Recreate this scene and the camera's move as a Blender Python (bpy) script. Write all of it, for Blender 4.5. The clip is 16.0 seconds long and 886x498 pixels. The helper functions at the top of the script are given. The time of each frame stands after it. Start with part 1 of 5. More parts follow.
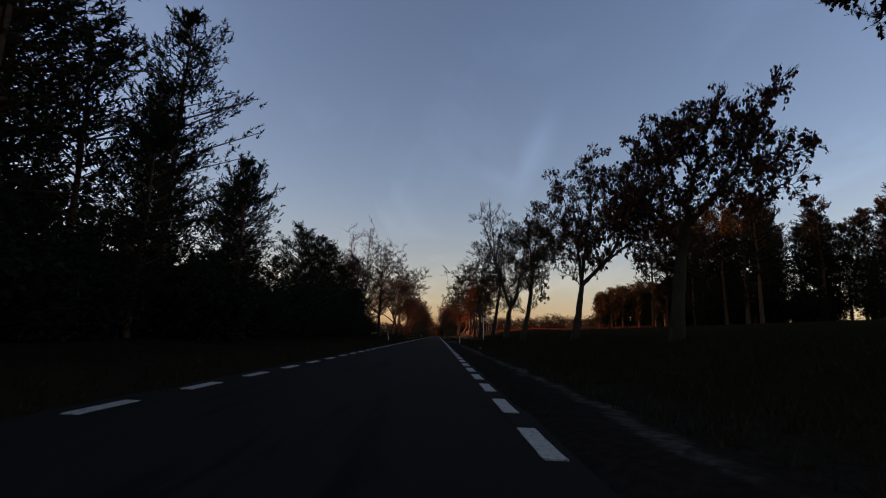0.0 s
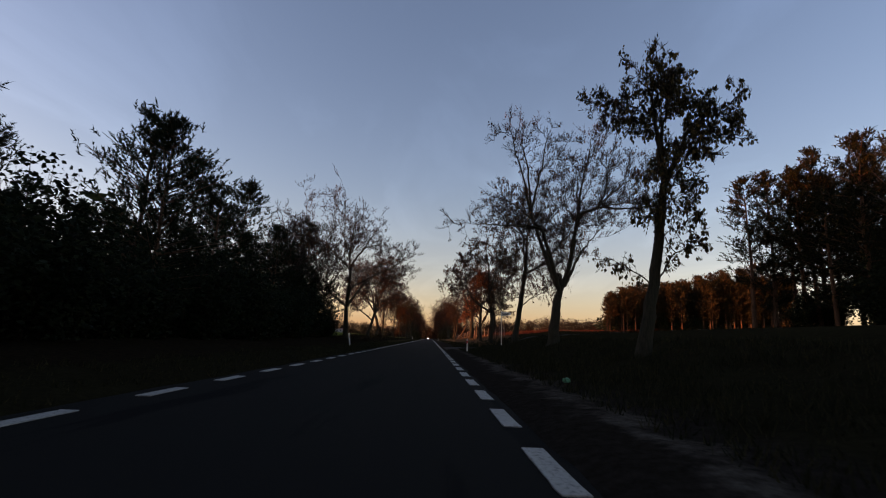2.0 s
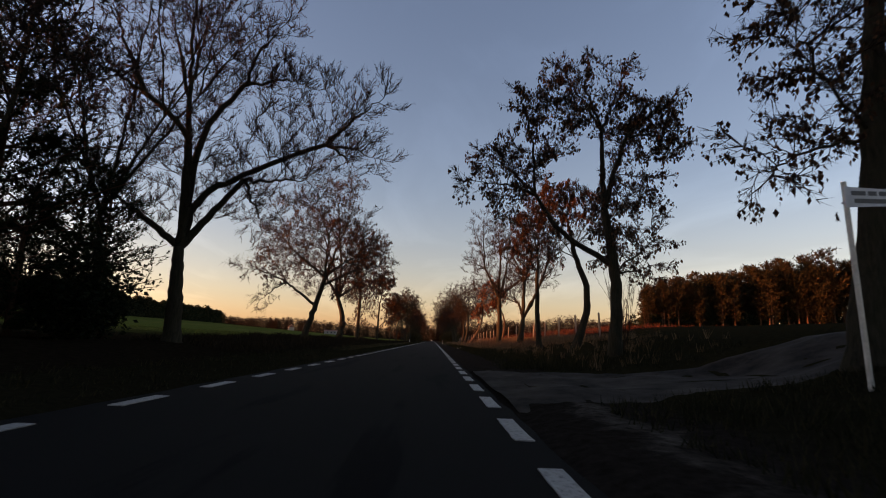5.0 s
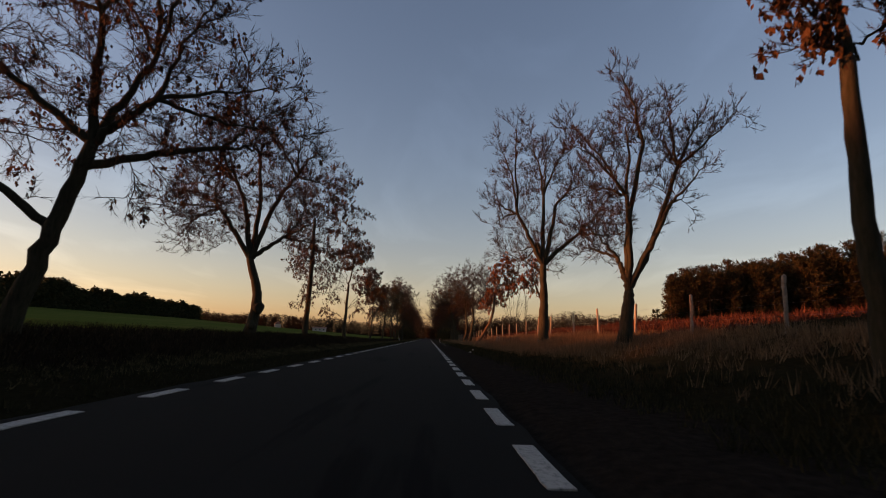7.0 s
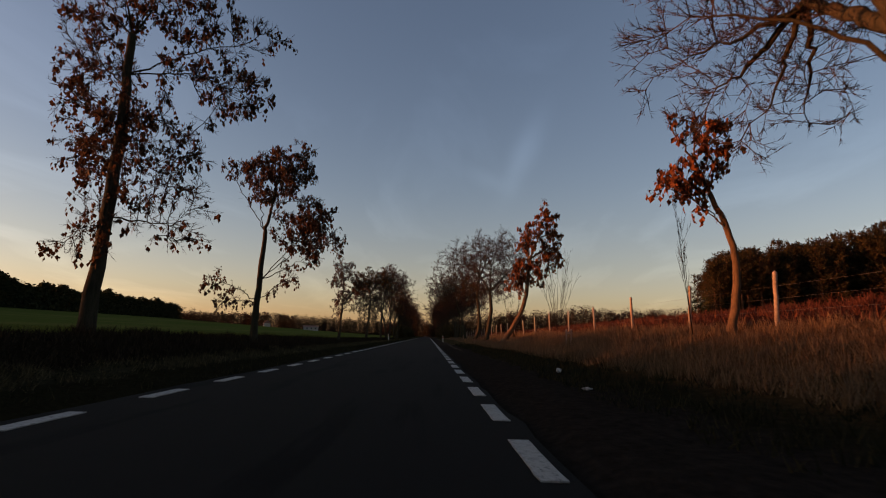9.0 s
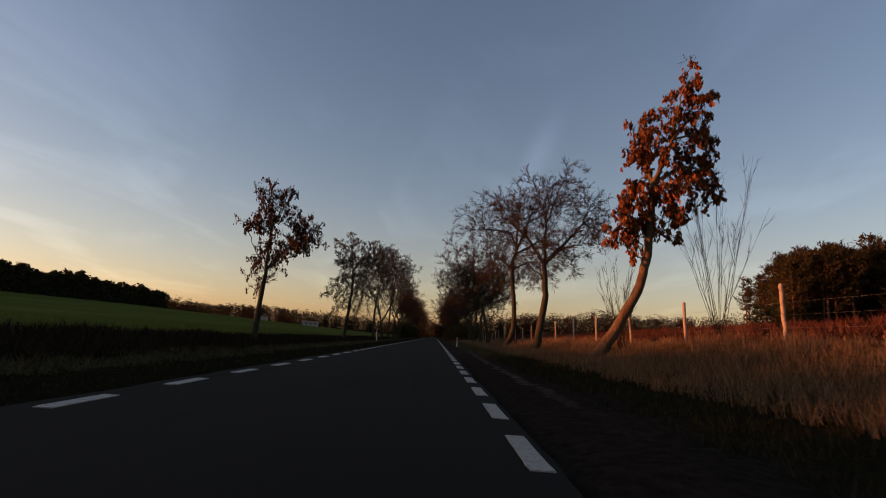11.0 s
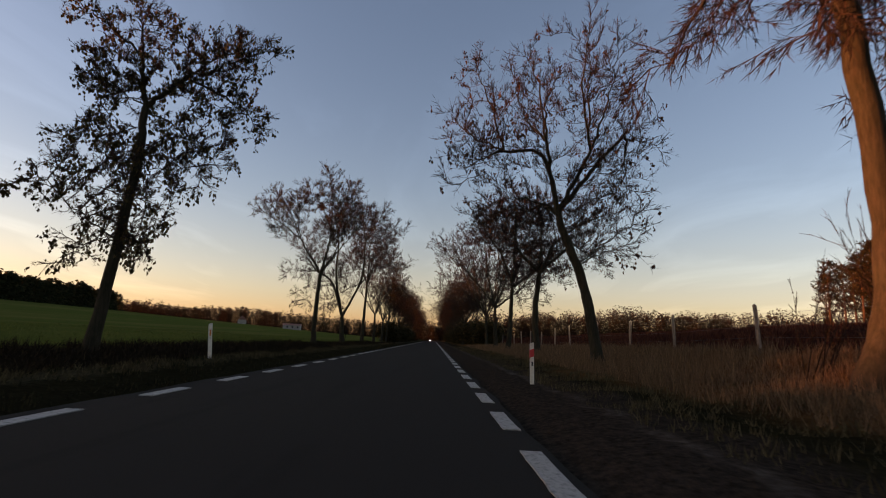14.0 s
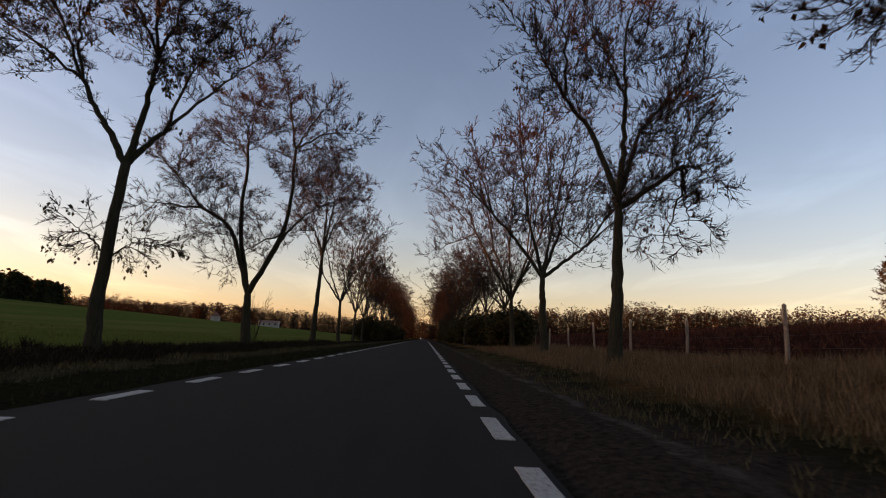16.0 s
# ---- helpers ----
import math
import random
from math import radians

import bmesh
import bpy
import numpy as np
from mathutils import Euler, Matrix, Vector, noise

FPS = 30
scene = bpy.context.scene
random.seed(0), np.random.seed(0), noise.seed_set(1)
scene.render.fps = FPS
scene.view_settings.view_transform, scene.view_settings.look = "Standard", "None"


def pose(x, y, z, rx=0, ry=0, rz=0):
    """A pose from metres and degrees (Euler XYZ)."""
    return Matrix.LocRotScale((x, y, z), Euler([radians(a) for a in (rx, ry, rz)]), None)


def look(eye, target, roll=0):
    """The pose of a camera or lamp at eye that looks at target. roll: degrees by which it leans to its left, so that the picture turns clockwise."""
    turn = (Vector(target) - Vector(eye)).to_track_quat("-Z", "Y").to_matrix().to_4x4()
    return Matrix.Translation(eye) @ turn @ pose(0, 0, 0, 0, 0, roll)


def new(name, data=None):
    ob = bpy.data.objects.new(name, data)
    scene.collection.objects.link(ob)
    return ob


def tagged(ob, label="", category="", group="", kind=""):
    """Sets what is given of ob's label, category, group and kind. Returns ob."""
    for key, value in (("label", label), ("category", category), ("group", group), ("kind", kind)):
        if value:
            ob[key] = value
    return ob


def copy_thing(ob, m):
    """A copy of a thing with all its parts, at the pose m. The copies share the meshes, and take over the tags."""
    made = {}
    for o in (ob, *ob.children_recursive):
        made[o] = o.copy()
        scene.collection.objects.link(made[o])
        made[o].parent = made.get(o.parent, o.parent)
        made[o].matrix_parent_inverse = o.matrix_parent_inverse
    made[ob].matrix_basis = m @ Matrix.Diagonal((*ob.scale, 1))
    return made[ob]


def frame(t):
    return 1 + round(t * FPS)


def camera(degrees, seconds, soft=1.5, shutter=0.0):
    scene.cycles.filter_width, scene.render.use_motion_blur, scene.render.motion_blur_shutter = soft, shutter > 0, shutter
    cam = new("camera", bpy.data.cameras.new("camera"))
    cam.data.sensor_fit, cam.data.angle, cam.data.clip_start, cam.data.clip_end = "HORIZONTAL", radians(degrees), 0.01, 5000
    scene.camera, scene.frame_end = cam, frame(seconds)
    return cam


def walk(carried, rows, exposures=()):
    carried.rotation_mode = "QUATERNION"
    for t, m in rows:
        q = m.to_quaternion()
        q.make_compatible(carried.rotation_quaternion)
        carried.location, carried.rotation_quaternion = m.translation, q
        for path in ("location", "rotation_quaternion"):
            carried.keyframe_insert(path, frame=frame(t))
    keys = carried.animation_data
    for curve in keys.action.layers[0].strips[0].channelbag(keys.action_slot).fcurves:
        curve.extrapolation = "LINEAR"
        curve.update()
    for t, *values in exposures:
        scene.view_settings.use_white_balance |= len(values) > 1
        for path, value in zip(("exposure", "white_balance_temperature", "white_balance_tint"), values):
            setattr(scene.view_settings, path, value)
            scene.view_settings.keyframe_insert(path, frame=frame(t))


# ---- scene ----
# A country road at dusk, lined with old ash trees. +y is the way of travel, +x the right-hand verge.
cam = camera(84.80, 16.0, soft=1.05, shutter=0.08)
PATH = [
    (0, pose(-0.015, 0.000, 1.178, 100.09, -1.97, -0.60)),
    (0.5, pose(-0.011, 6.975, 1.174, 100.14, -1.05, -1.28)),
    (1, pose(-0.019, 13.977, 1.147, 100.26, -0.75, -0.89)),
    (1.5, pose(0.005, 21.002, 1.174, 100.22, -2.04, -1.23)),
    (2, pose(0.020, 28.075, 1.159, 100.44, -2.39, -1.38)),
    (2.5, pose(0.008, 35.160, 1.173, 100.48, -2.26, -0.84)),
    (3, pose(0.008, 42.259, 1.167, 100.50, -4.71, -0.53)),
    (3.5, pose(0.015, 49.06, 1.179, 100.77, -2.98, -1.60)),
    (4, pose(0.029, 56.631, 1.167, 100.46, -2.23, -0.56)),
    (4.5, pose(0.046, 63.739, 1.180, 100.72, -3.78, -1.31)),
    (5, pose(0.035, 70.838, 1.165, 100.70, -2.20, -1.11)),
    (6.25, pose(0.051, 89.022, 1.175, 100.45, -2.70, -1.30)),
    (7.5, pose(0.066, 107.356, 1.190, 100.42, -1.85, -1.85)),
    (8, pose(0.083, 114.912, 1.189, 100.24, -4.38, -1.63)),
    (8.5, pose(0.078, 122.340, 1.166, 100.29, -3.50, -1.99)),
    (9, pose(0.097, 129.745, 1.184, 100.19, -1.50, -1.72)),
    (10.25, pose(0.099, 148.224, 1.175, 100.45, -2.70, -1.30)),
    (11.5, pose(0.101, 166.854, 1.199, 100.18, -3.85, -0.80)),
    (12, pose(0.085, 174.563, 1.176, 100.33, -3.27, -1.20)),
    (12.5, pose(0.102, 182.250, 1.167, 100.36, -1.73, -0.63)),
    (13, pose(0.058, 189.925, 1.164, 100.59, -2.20, -0.34)),
    (13.5, pose(0.047, 197.520, 1.180, 100.54, -3.51, -0.25)),
    (14, pose(0.048, 205.009, 1.178, 100.63, -2.89, -1.07)),
    (14.5, pose(0.046, 212.426, 1.167, 100.86, -3.11, -0.72)),
    (15, pose(0.066, 220.126, 1.181, 100.90, -3.27, -1.39)),
    (15.5, pose(0.126, 227.903, 1.163, 100.75, -4.28, -2.36)),
    (16, pose(0.149, 235.800, 1.179, 100.52, -2.93, -2.03)),
]
# seconds, stops, white balance and tint
EXPOSURE = [(0, 1.2, 6600, 38), (2, 1.5, 6850, 39), (5, 1.5, 7150, 39), (8.5, 0.95, 7050, 34), (12.5, 1.25, 7050, 34), (16, 1.62, 7250, 39)]
walk(cam, PATH, EXPOSURE)

# ---- sky and sun ----
SUN_AZ = radians(-92)      # clockwise from +y: the sun stands low over the fields to the left
SUN_EL = radians(2.8)
world = bpy.data.worlds.new("dusk_sky")
scene.world = world
world.use_nodes = True
wt = world.node_tree
wt.nodes.clear()
w_out = wt.nodes.new("ShaderNodeOutputWorld")
w_bg = wt.nodes.new("ShaderNodeBackground")
w_sky = wt.nodes.new("ShaderNodeTexSky")
w_sky.sky_type = "NISHITA"
w_sky.sun_disc = False
w_sky.sun_elevation = SUN_EL
w_sky.sun_rotation = SUN_AZ
w_sky.altitude = 100
w_sky.air_density = 1.0
w_sky.dust_density = 0.9
w_sky.ozone_density = 1.6
w_bg.inputs["Strength"].default_value = 0.15
w_tc = wt.nodes.new("ShaderNodeTexCoord")
w_xyz = wt.nodes.new("ShaderNodeSeparateXYZ")
wt.links.new(w_tc.outputs["Generated"], w_xyz.inputs[0])


def w_math(op, a, b):
    n = wt.nodes.new("ShaderNodeMath")
    n.operation = op
    for sock, v in zip(n.inputs, (a, b)):
        if isinstance(v, (int, float)):
            sock.default_value = v
        else:
            wt.links.new(v, sock)
    return n.outputs[0]


# thin high cirrus, drawn out as on a flat layer far above
w_up = w_math("ADD", w_math("MAXIMUM", w_xyz.outputs[2], 0.0), 0.12)
w_comb = wt.nodes.new("ShaderNodeCombineXYZ")
wt.links.new(w_math("DIVIDE", w_xyz.outputs[0], w_up), w_comb.inputs[0])
wt.links.new(w_math("MULTIPLY", w_math("DIVIDE", w_xyz.outputs[1], w_up), 0.45), w_comb.inputs[1])
w_noise = wt.nodes.new("ShaderNodeTexNoise")
w_noise.inputs["Scale"].default_value = 1.6
w_noise.inputs["Detail"].default_value = 7
w_noise.inputs["Roughness"].default_value = 0.55
w_noise.inputs["Distortion"].default_value = 0.6
wt.links.new(w_comb.outputs[0], w_noise.inputs["Vector"])
w_map = wt.nodes.new("ShaderNodeMapRange")
w_map.inputs["From Min"].default_value = 0.5
w_map.inputs["From Max"].default_value = 0.85
w_map.inputs["To Min"].default_value = 1.0
w_map.inputs["To Max"].default_value = 1.28
wt.links.new(w_noise.outputs[0], w_map.inputs["Value"])

WISP_A, WISP_B, WISP_C = (0.205, 0.882, 0.424), (0.158, 0.942, 0.297), (0.065, 0.941, 0.331)


def w_dot(direction):
    n = wt.nodes.new("ShaderNodeVectorMath")
    n.operation = "DOT_PRODUCT"
    wt.links.new(w_tc.outputs["Generated"], n.inputs[0])
    n.inputs[1].default_value = direction
    return n.outputs["Value"]


def w_wisp(a, b, width, gain):
    """A faint feathery streak of cloud between two directions of the sky."""
    a, b = Vector(a).normalized(), Vector(b).normalized()
    across = a.cross(b).normalized()
    mid = (a + b).normalized()
    along = (b - a).normalized()
    rag = w_math("MULTIPLY", w_math("SUBTRACT", w_noise.outputs[0], 0.5), width * 3.0)
    off = w_math("DIVIDE", w_math("ADD", w_dot(across), rag), width)
    far = w_math("DIVIDE", w_math("SUBTRACT", w_dot(along), mid.dot(along)), (b - a).length * 0.5)
    shape = w_math("ADD", w_math("MULTIPLY", off, off), w_math("MULTIPLY", far, far))
    return w_math("MULTIPLY", w_math("POWER", 2.718, w_math("MULTIPLY", shape, -1.0)), gain)


w_mul = wt.nodes.new("ShaderNodeVectorMath")
w_mul.operation = "SCALE"
w_hsv = wt.nodes.new("ShaderNodeHueSaturation")
w_hsv.inputs["Hue"].default_value = 0.498
w_hsv.inputs["Saturation"].default_value = 1.06
wt.links.new(w_sky.outputs[0], w_hsv.inputs["Color"])
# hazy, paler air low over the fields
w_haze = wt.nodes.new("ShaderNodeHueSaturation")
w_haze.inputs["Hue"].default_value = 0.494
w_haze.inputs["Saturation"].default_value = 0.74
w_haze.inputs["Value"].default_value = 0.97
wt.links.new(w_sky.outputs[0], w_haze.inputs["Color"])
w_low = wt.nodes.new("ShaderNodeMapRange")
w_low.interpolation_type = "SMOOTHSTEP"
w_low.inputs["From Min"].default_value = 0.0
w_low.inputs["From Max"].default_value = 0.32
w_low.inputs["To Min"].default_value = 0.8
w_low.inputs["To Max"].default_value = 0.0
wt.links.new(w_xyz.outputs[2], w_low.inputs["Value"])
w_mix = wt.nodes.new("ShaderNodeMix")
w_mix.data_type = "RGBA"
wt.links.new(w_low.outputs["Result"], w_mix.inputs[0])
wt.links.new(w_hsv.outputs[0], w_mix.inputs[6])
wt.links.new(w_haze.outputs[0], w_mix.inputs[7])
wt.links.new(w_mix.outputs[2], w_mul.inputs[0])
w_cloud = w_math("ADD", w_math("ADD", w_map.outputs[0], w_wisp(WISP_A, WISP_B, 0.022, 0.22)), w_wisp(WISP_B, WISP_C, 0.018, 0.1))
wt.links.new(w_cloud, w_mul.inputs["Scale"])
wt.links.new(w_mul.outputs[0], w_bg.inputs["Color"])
wt.links.new(w_bg.outputs[0], w_out.inputs["Surface"])

sun_data = bpy.data.lights.new("sun", "SUN")
sun_data.energy = 5.0
sun_data.angle = radians(0.6)
sun_data.color = (1.0, 0.35, 0.11)
sun = new("sun", sun_data)
to_sun = Vector((math.sin(SUN_AZ) * math.cos(SUN_EL), math.cos(SUN_AZ) * math.cos(SUN_EL), math.sin(SUN_EL)))
sun.matrix_world = look((-60, 120, 60), Vector((-60, 120, 60)) - to_sun)


# ---- materials ----
def base_material(name, rough=0.8, spec=0.3):
    m = bpy.data.materials.new(name)
    m.use_nodes = True
    b = m.node_tree.nodes["Principled BSDF"]
    b.inputs["Roughness"].default_value = rough
    b.inputs["Specular IOR Level"].default_value = spec
    return m, m.node_tree, b


def add_node(nt, kind, **values):
    n = nt.nodes.new(kind)
    for key, value in values.items():
        n.inputs[key].default_value = value
    return n


def ramp(nt, source, *stops):
    r = nt.nodes.new("ShaderNodeValToRGB")
    while len(r.color_ramp.elements) < len(stops):
        r.color_ramp.elements.new(0.5)
    for e, (at, col) in zip(r.color_ramp.elements, stops):
        e.position = at
        e.color = (*col, 1)
    nt.links.new(source, r.inputs[0])
    return r.outputs[0]


def mix(nt, fac, a, b, mode="MIX"):
    n = nt.nodes.new("ShaderNodeMix")
    n.data_type = "RGBA"
    n.blend_type = mode
    for sock, v in ((n.inputs[0], fac), (n.inputs[6], a), (n.inputs[7], b)):
        if isinstance(v, (int, float)):
            sock.default_value = v
        elif isinstance(v, tuple):
            sock.default_value = (*v, 1)
        else:
            nt.links.new(v, sock)
    return n.outputs[2]


def math_node(nt, op, a, b=0.0, c=0.0):
    n = nt.nodes.new("ShaderNodeMath")
    n.operation = op
    for sock, v in zip(n.inputs, (a, b, c)):
        if isinstance(v, (int, float)):
            sock.default_value = v
        else:
            nt.links.new(v, sock)
    return n.outputs[0]


def noise_tex(nt, scale, detail=4.0, rough=0.6, vector=None):
    n = add_node(nt, "ShaderNodeTexNoise", Scale=scale, Detail=detail, Roughness=rough)
    if vector is None:
        g = nt.nodes.new("ShaderNodeNewGeometry")
        vector = g.outputs["Position"]
    nt.links.new(vector, n.inputs["Vector"])
    return n.outputs[0]


def bump(nt, b, height, strength=0.4, distance=0.02):
    n = add_node(nt, "ShaderNodeBump", Strength=strength, Distance=distance)
    nt.links.new(height, n.inputs["Height"])
    nt.links.new(n.outputs[0], b.inputs["Normal"])


def bark_material(name, dark, light, moss=0.25):
    m, nt, b = base_material(name, 0.95, 0.05)
    fine = noise_tex(nt, 9.0, 5)
    coarse = noise_tex(nt, 1.3, 3)
    tc = nt.nodes.new("ShaderNodeNewGeometry")
    mp = nt.nodes.new("ShaderNodeMapping")
    mp.inputs["Scale"].default_value = (14, 14, 2.2)
    nt.links.new(tc.outputs["Position"], mp.inputs["Vector"])
    ridge = noise_tex(nt, 1.0, 5, 0.7, mp.outputs[0])
    c = ramp(nt, ridge, (0.3, dark), (0.7, light))
    c = mix(nt, math_node(nt, "MULTIPLY", coarse, moss), c, (0.07, 0.085, 0.04))
    nt.links.new(c, b.inputs["Base Color"])
    bump(nt, b, math_node(nt, "ADD", ridge, math_node(nt, "MULTIPLY", fine, 0.5)), 0.8, 0.03)
    return m


def leaf_material(name, dark, mid, light, rough=0.65):
    m, nt, b = base_material(name, rough, 0.06)
    g = nt.nodes.new("ShaderNodeNewGeometry")
    c = ramp(nt, g.outputs["Random Per Island"], (0.0, dark), (0.55, mid), (1.0, light))
    spots = noise_tex(nt, 30.0, 3)
    c = mix(nt, math_node(nt, "MULTIPLY", spots, 0.45), c, dark)
    nt.links.new(c, b.inputs["Base Color"])
    b.inputs["Transmission Weight"].default_value = 0.0
    tr = nt.nodes.new("ShaderNodeBsdfTranslucent")
    nt.links.new(c, tr.inputs["Color"])
    ms = nt.nodes.new("ShaderNodeMixShader")
    ms.inputs[0].default_value = 0.3
    nt.links.new(b.outputs[0], ms.inputs[1])
    nt.links.new(tr.outputs[0], ms.inputs[2])
    nt.links.new(ms.outputs[0], nt.nodes["Material Output"].inputs["Surface"])
    return m


BARK = bark_material("ash_bark", (0.0110, 0.0086, 0.0066), (0.0440, 0.0340, 0.0255))
BARK_PINE = bark_material("pine_bark", (0.03, 0.017, 0.011), (0.1, 0.055, 0.033), 0.1)
BARK_BIRCH = bark_material("birch_bark", (0.12, 0.11, 0.1), (0.5, 0.48, 0.45), 0.1)
TWIG = leaf_material("twig_bark", (0.0184, 0.0137, 0.0105), (0.0395, 0.0274, 0.0211), (0.0738, 0.0501, 0.0369), 0.85)
LEAF_BROWN = leaf_material("withered_leaves", (0.020, 0.012, 0.0075), (0.054, 0.029, 0.0155), (0.125, 0.061, 0.026))
LEAF_RED = leaf_material("russet_leaves", (0.075, 0.026, 0.011), (0.18, 0.062, 0.022), (0.3, 0.11, 0.036))
LEAF_DULL = leaf_material("dull_green_brown_leaves", (0.0210, 0.0210, 0.0084), (0.0525, 0.0420, 0.0154), (0.1050, 0.0700, 0.0245))
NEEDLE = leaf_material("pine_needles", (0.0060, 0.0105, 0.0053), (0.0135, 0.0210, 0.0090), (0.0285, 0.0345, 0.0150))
GRASS_DRY = leaf_material("dry_grass", (0.0670, 0.0410, 0.0220), (0.1620, 0.1040, 0.0550), (0.2850, 0.1900, 0.1020), 0.8)
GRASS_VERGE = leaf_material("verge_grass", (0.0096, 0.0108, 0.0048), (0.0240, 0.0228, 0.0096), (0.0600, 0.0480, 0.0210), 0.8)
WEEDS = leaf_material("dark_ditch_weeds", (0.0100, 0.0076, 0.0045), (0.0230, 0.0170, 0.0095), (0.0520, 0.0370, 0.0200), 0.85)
HEATHER = leaf_material("russet_heath", (0.036, 0.013, 0.009), (0.085, 0.031, 0.02), (0.15, 0.062, 0.034), 0.85)
# pine needles again, low sunlight put into the colour for the far grove
NEEDLE_SUNLIT = leaf_material("sunlit_pine_needles", (0.014, 0.014, 0.007), (0.032, 0.027, 0.012), (0.065, 0.048, 0.021))
# an in-between copy for the near grove, with less sun in its colour
NEEDLE_HALF_LIT = leaf_material("half_lit_pine_needles", (0.007, 0.01, 0.0052), (0.016, 0.018, 0.0085), (0.034, 0.031, 0.014))
CROP = leaf_material("winter_crop", (0.055, 0.07, 0.012), (0.1, 0.125, 0.024), (0.16, 0.17, 0.04), 0.7)
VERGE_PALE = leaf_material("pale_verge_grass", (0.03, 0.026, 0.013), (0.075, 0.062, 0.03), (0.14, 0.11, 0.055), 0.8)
# lighter, redder bark: orange sunlight on two trunks put into the colour
BARK_SUNLIT = bark_material("sunlit_ash_bark", (0.04, 0.026, 0.016), (0.14, 0.088, 0.052), 0.1)
FAR_WOOD = leaf_material("far_mixed_wood", (0.0170, 0.0125, 0.0090), (0.0320, 0.0215, 0.0140), (0.0520, 0.0330, 0.0195), 0.9)
FAR_PINE = leaf_material("far_pine_wood", (0.014, 0.02, 0.01), (0.03, 0.038, 0.018), (0.06, 0.055, 0.026), 0.9)


def smooth(nt, v, lo, hi):
    n = nt.nodes.new("ShaderNodeMapRange")
    n.interpolation_type = "SMOOTHSTEP"
    n.inputs["From Min"].default_value = lo
    n.inputs["From Max"].default_value = hi
    nt.links.new(v, n.inputs["Value"])
    return n.outputs["Result"]


def asphalt_material():
    m, nt, b = base_material("worn_asphalt", 0.95, 0.03)
    grain = noise_tex(nt, 160.0, 3)
    patch = noise_tex(nt, 0.5, 5)
    g = nt.nodes.new("ShaderNodeNewGeometry")
    mp = nt.nodes.new("ShaderNodeMapping")
    mp.inputs["Scale"].default_value = (1.3, 0.03, 1)
    nt.links.new(g.outputs["Position"], mp.inputs["Vector"])
    lanes = noise_tex(nt, 1.0, 3, 0.5, mp.outputs[0])
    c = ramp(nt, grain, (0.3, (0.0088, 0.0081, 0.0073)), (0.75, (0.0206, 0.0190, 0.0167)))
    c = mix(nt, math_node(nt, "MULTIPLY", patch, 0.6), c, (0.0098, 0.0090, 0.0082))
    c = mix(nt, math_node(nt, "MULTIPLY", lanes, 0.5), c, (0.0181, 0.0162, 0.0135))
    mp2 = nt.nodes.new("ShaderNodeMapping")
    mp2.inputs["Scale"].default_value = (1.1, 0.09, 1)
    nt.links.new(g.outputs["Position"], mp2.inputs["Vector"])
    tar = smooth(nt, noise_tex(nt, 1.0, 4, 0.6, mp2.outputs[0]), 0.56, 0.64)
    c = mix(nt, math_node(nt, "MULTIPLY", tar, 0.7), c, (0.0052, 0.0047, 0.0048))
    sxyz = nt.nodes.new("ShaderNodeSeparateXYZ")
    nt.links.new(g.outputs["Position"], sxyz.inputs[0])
    # the asphalt turns paler and warmer further along the road
    paler_onward = math_node(nt, "MULTIPLY", smooth(nt, math_node(nt, "ADD", sxyz.outputs[1], math_node(nt, "MULTIPLY", patch, 40.0)), 120, 240), 0.55)
    c = mix(nt, paler_onward, c, (0.040, 0.0345, 0.028))
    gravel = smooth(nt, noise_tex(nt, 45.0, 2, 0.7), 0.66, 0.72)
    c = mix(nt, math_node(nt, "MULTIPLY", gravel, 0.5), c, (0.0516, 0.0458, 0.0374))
    nt.links.new(c, b.inputs["Base Color"])
    bump(nt, b, grain, 0.5, 0.006)
    return m


def paint_material():
    m, nt, b = base_material("worn_road_paint", 0.7, 0.4)
    wear = noise_tex(nt, 14.0, 6, 0.75)
    crack = noise_tex(nt, 3.0, 5, 0.7)
    c = ramp(nt, wear, (0.36, (0.08, 0.075, 0.066)), (0.48, (0.31, 0.29, 0.25)), (0.8, (0.45, 0.42, 0.36)))
    c = mix(nt, math_node(nt, "MULTIPLY", crack, 0.3), c, (0.31, 0.29, 0.25))
    nt.links.new(c, b.inputs["Base Color"])
    bump(nt, b, wear, 0.3, 0.004)
    return m


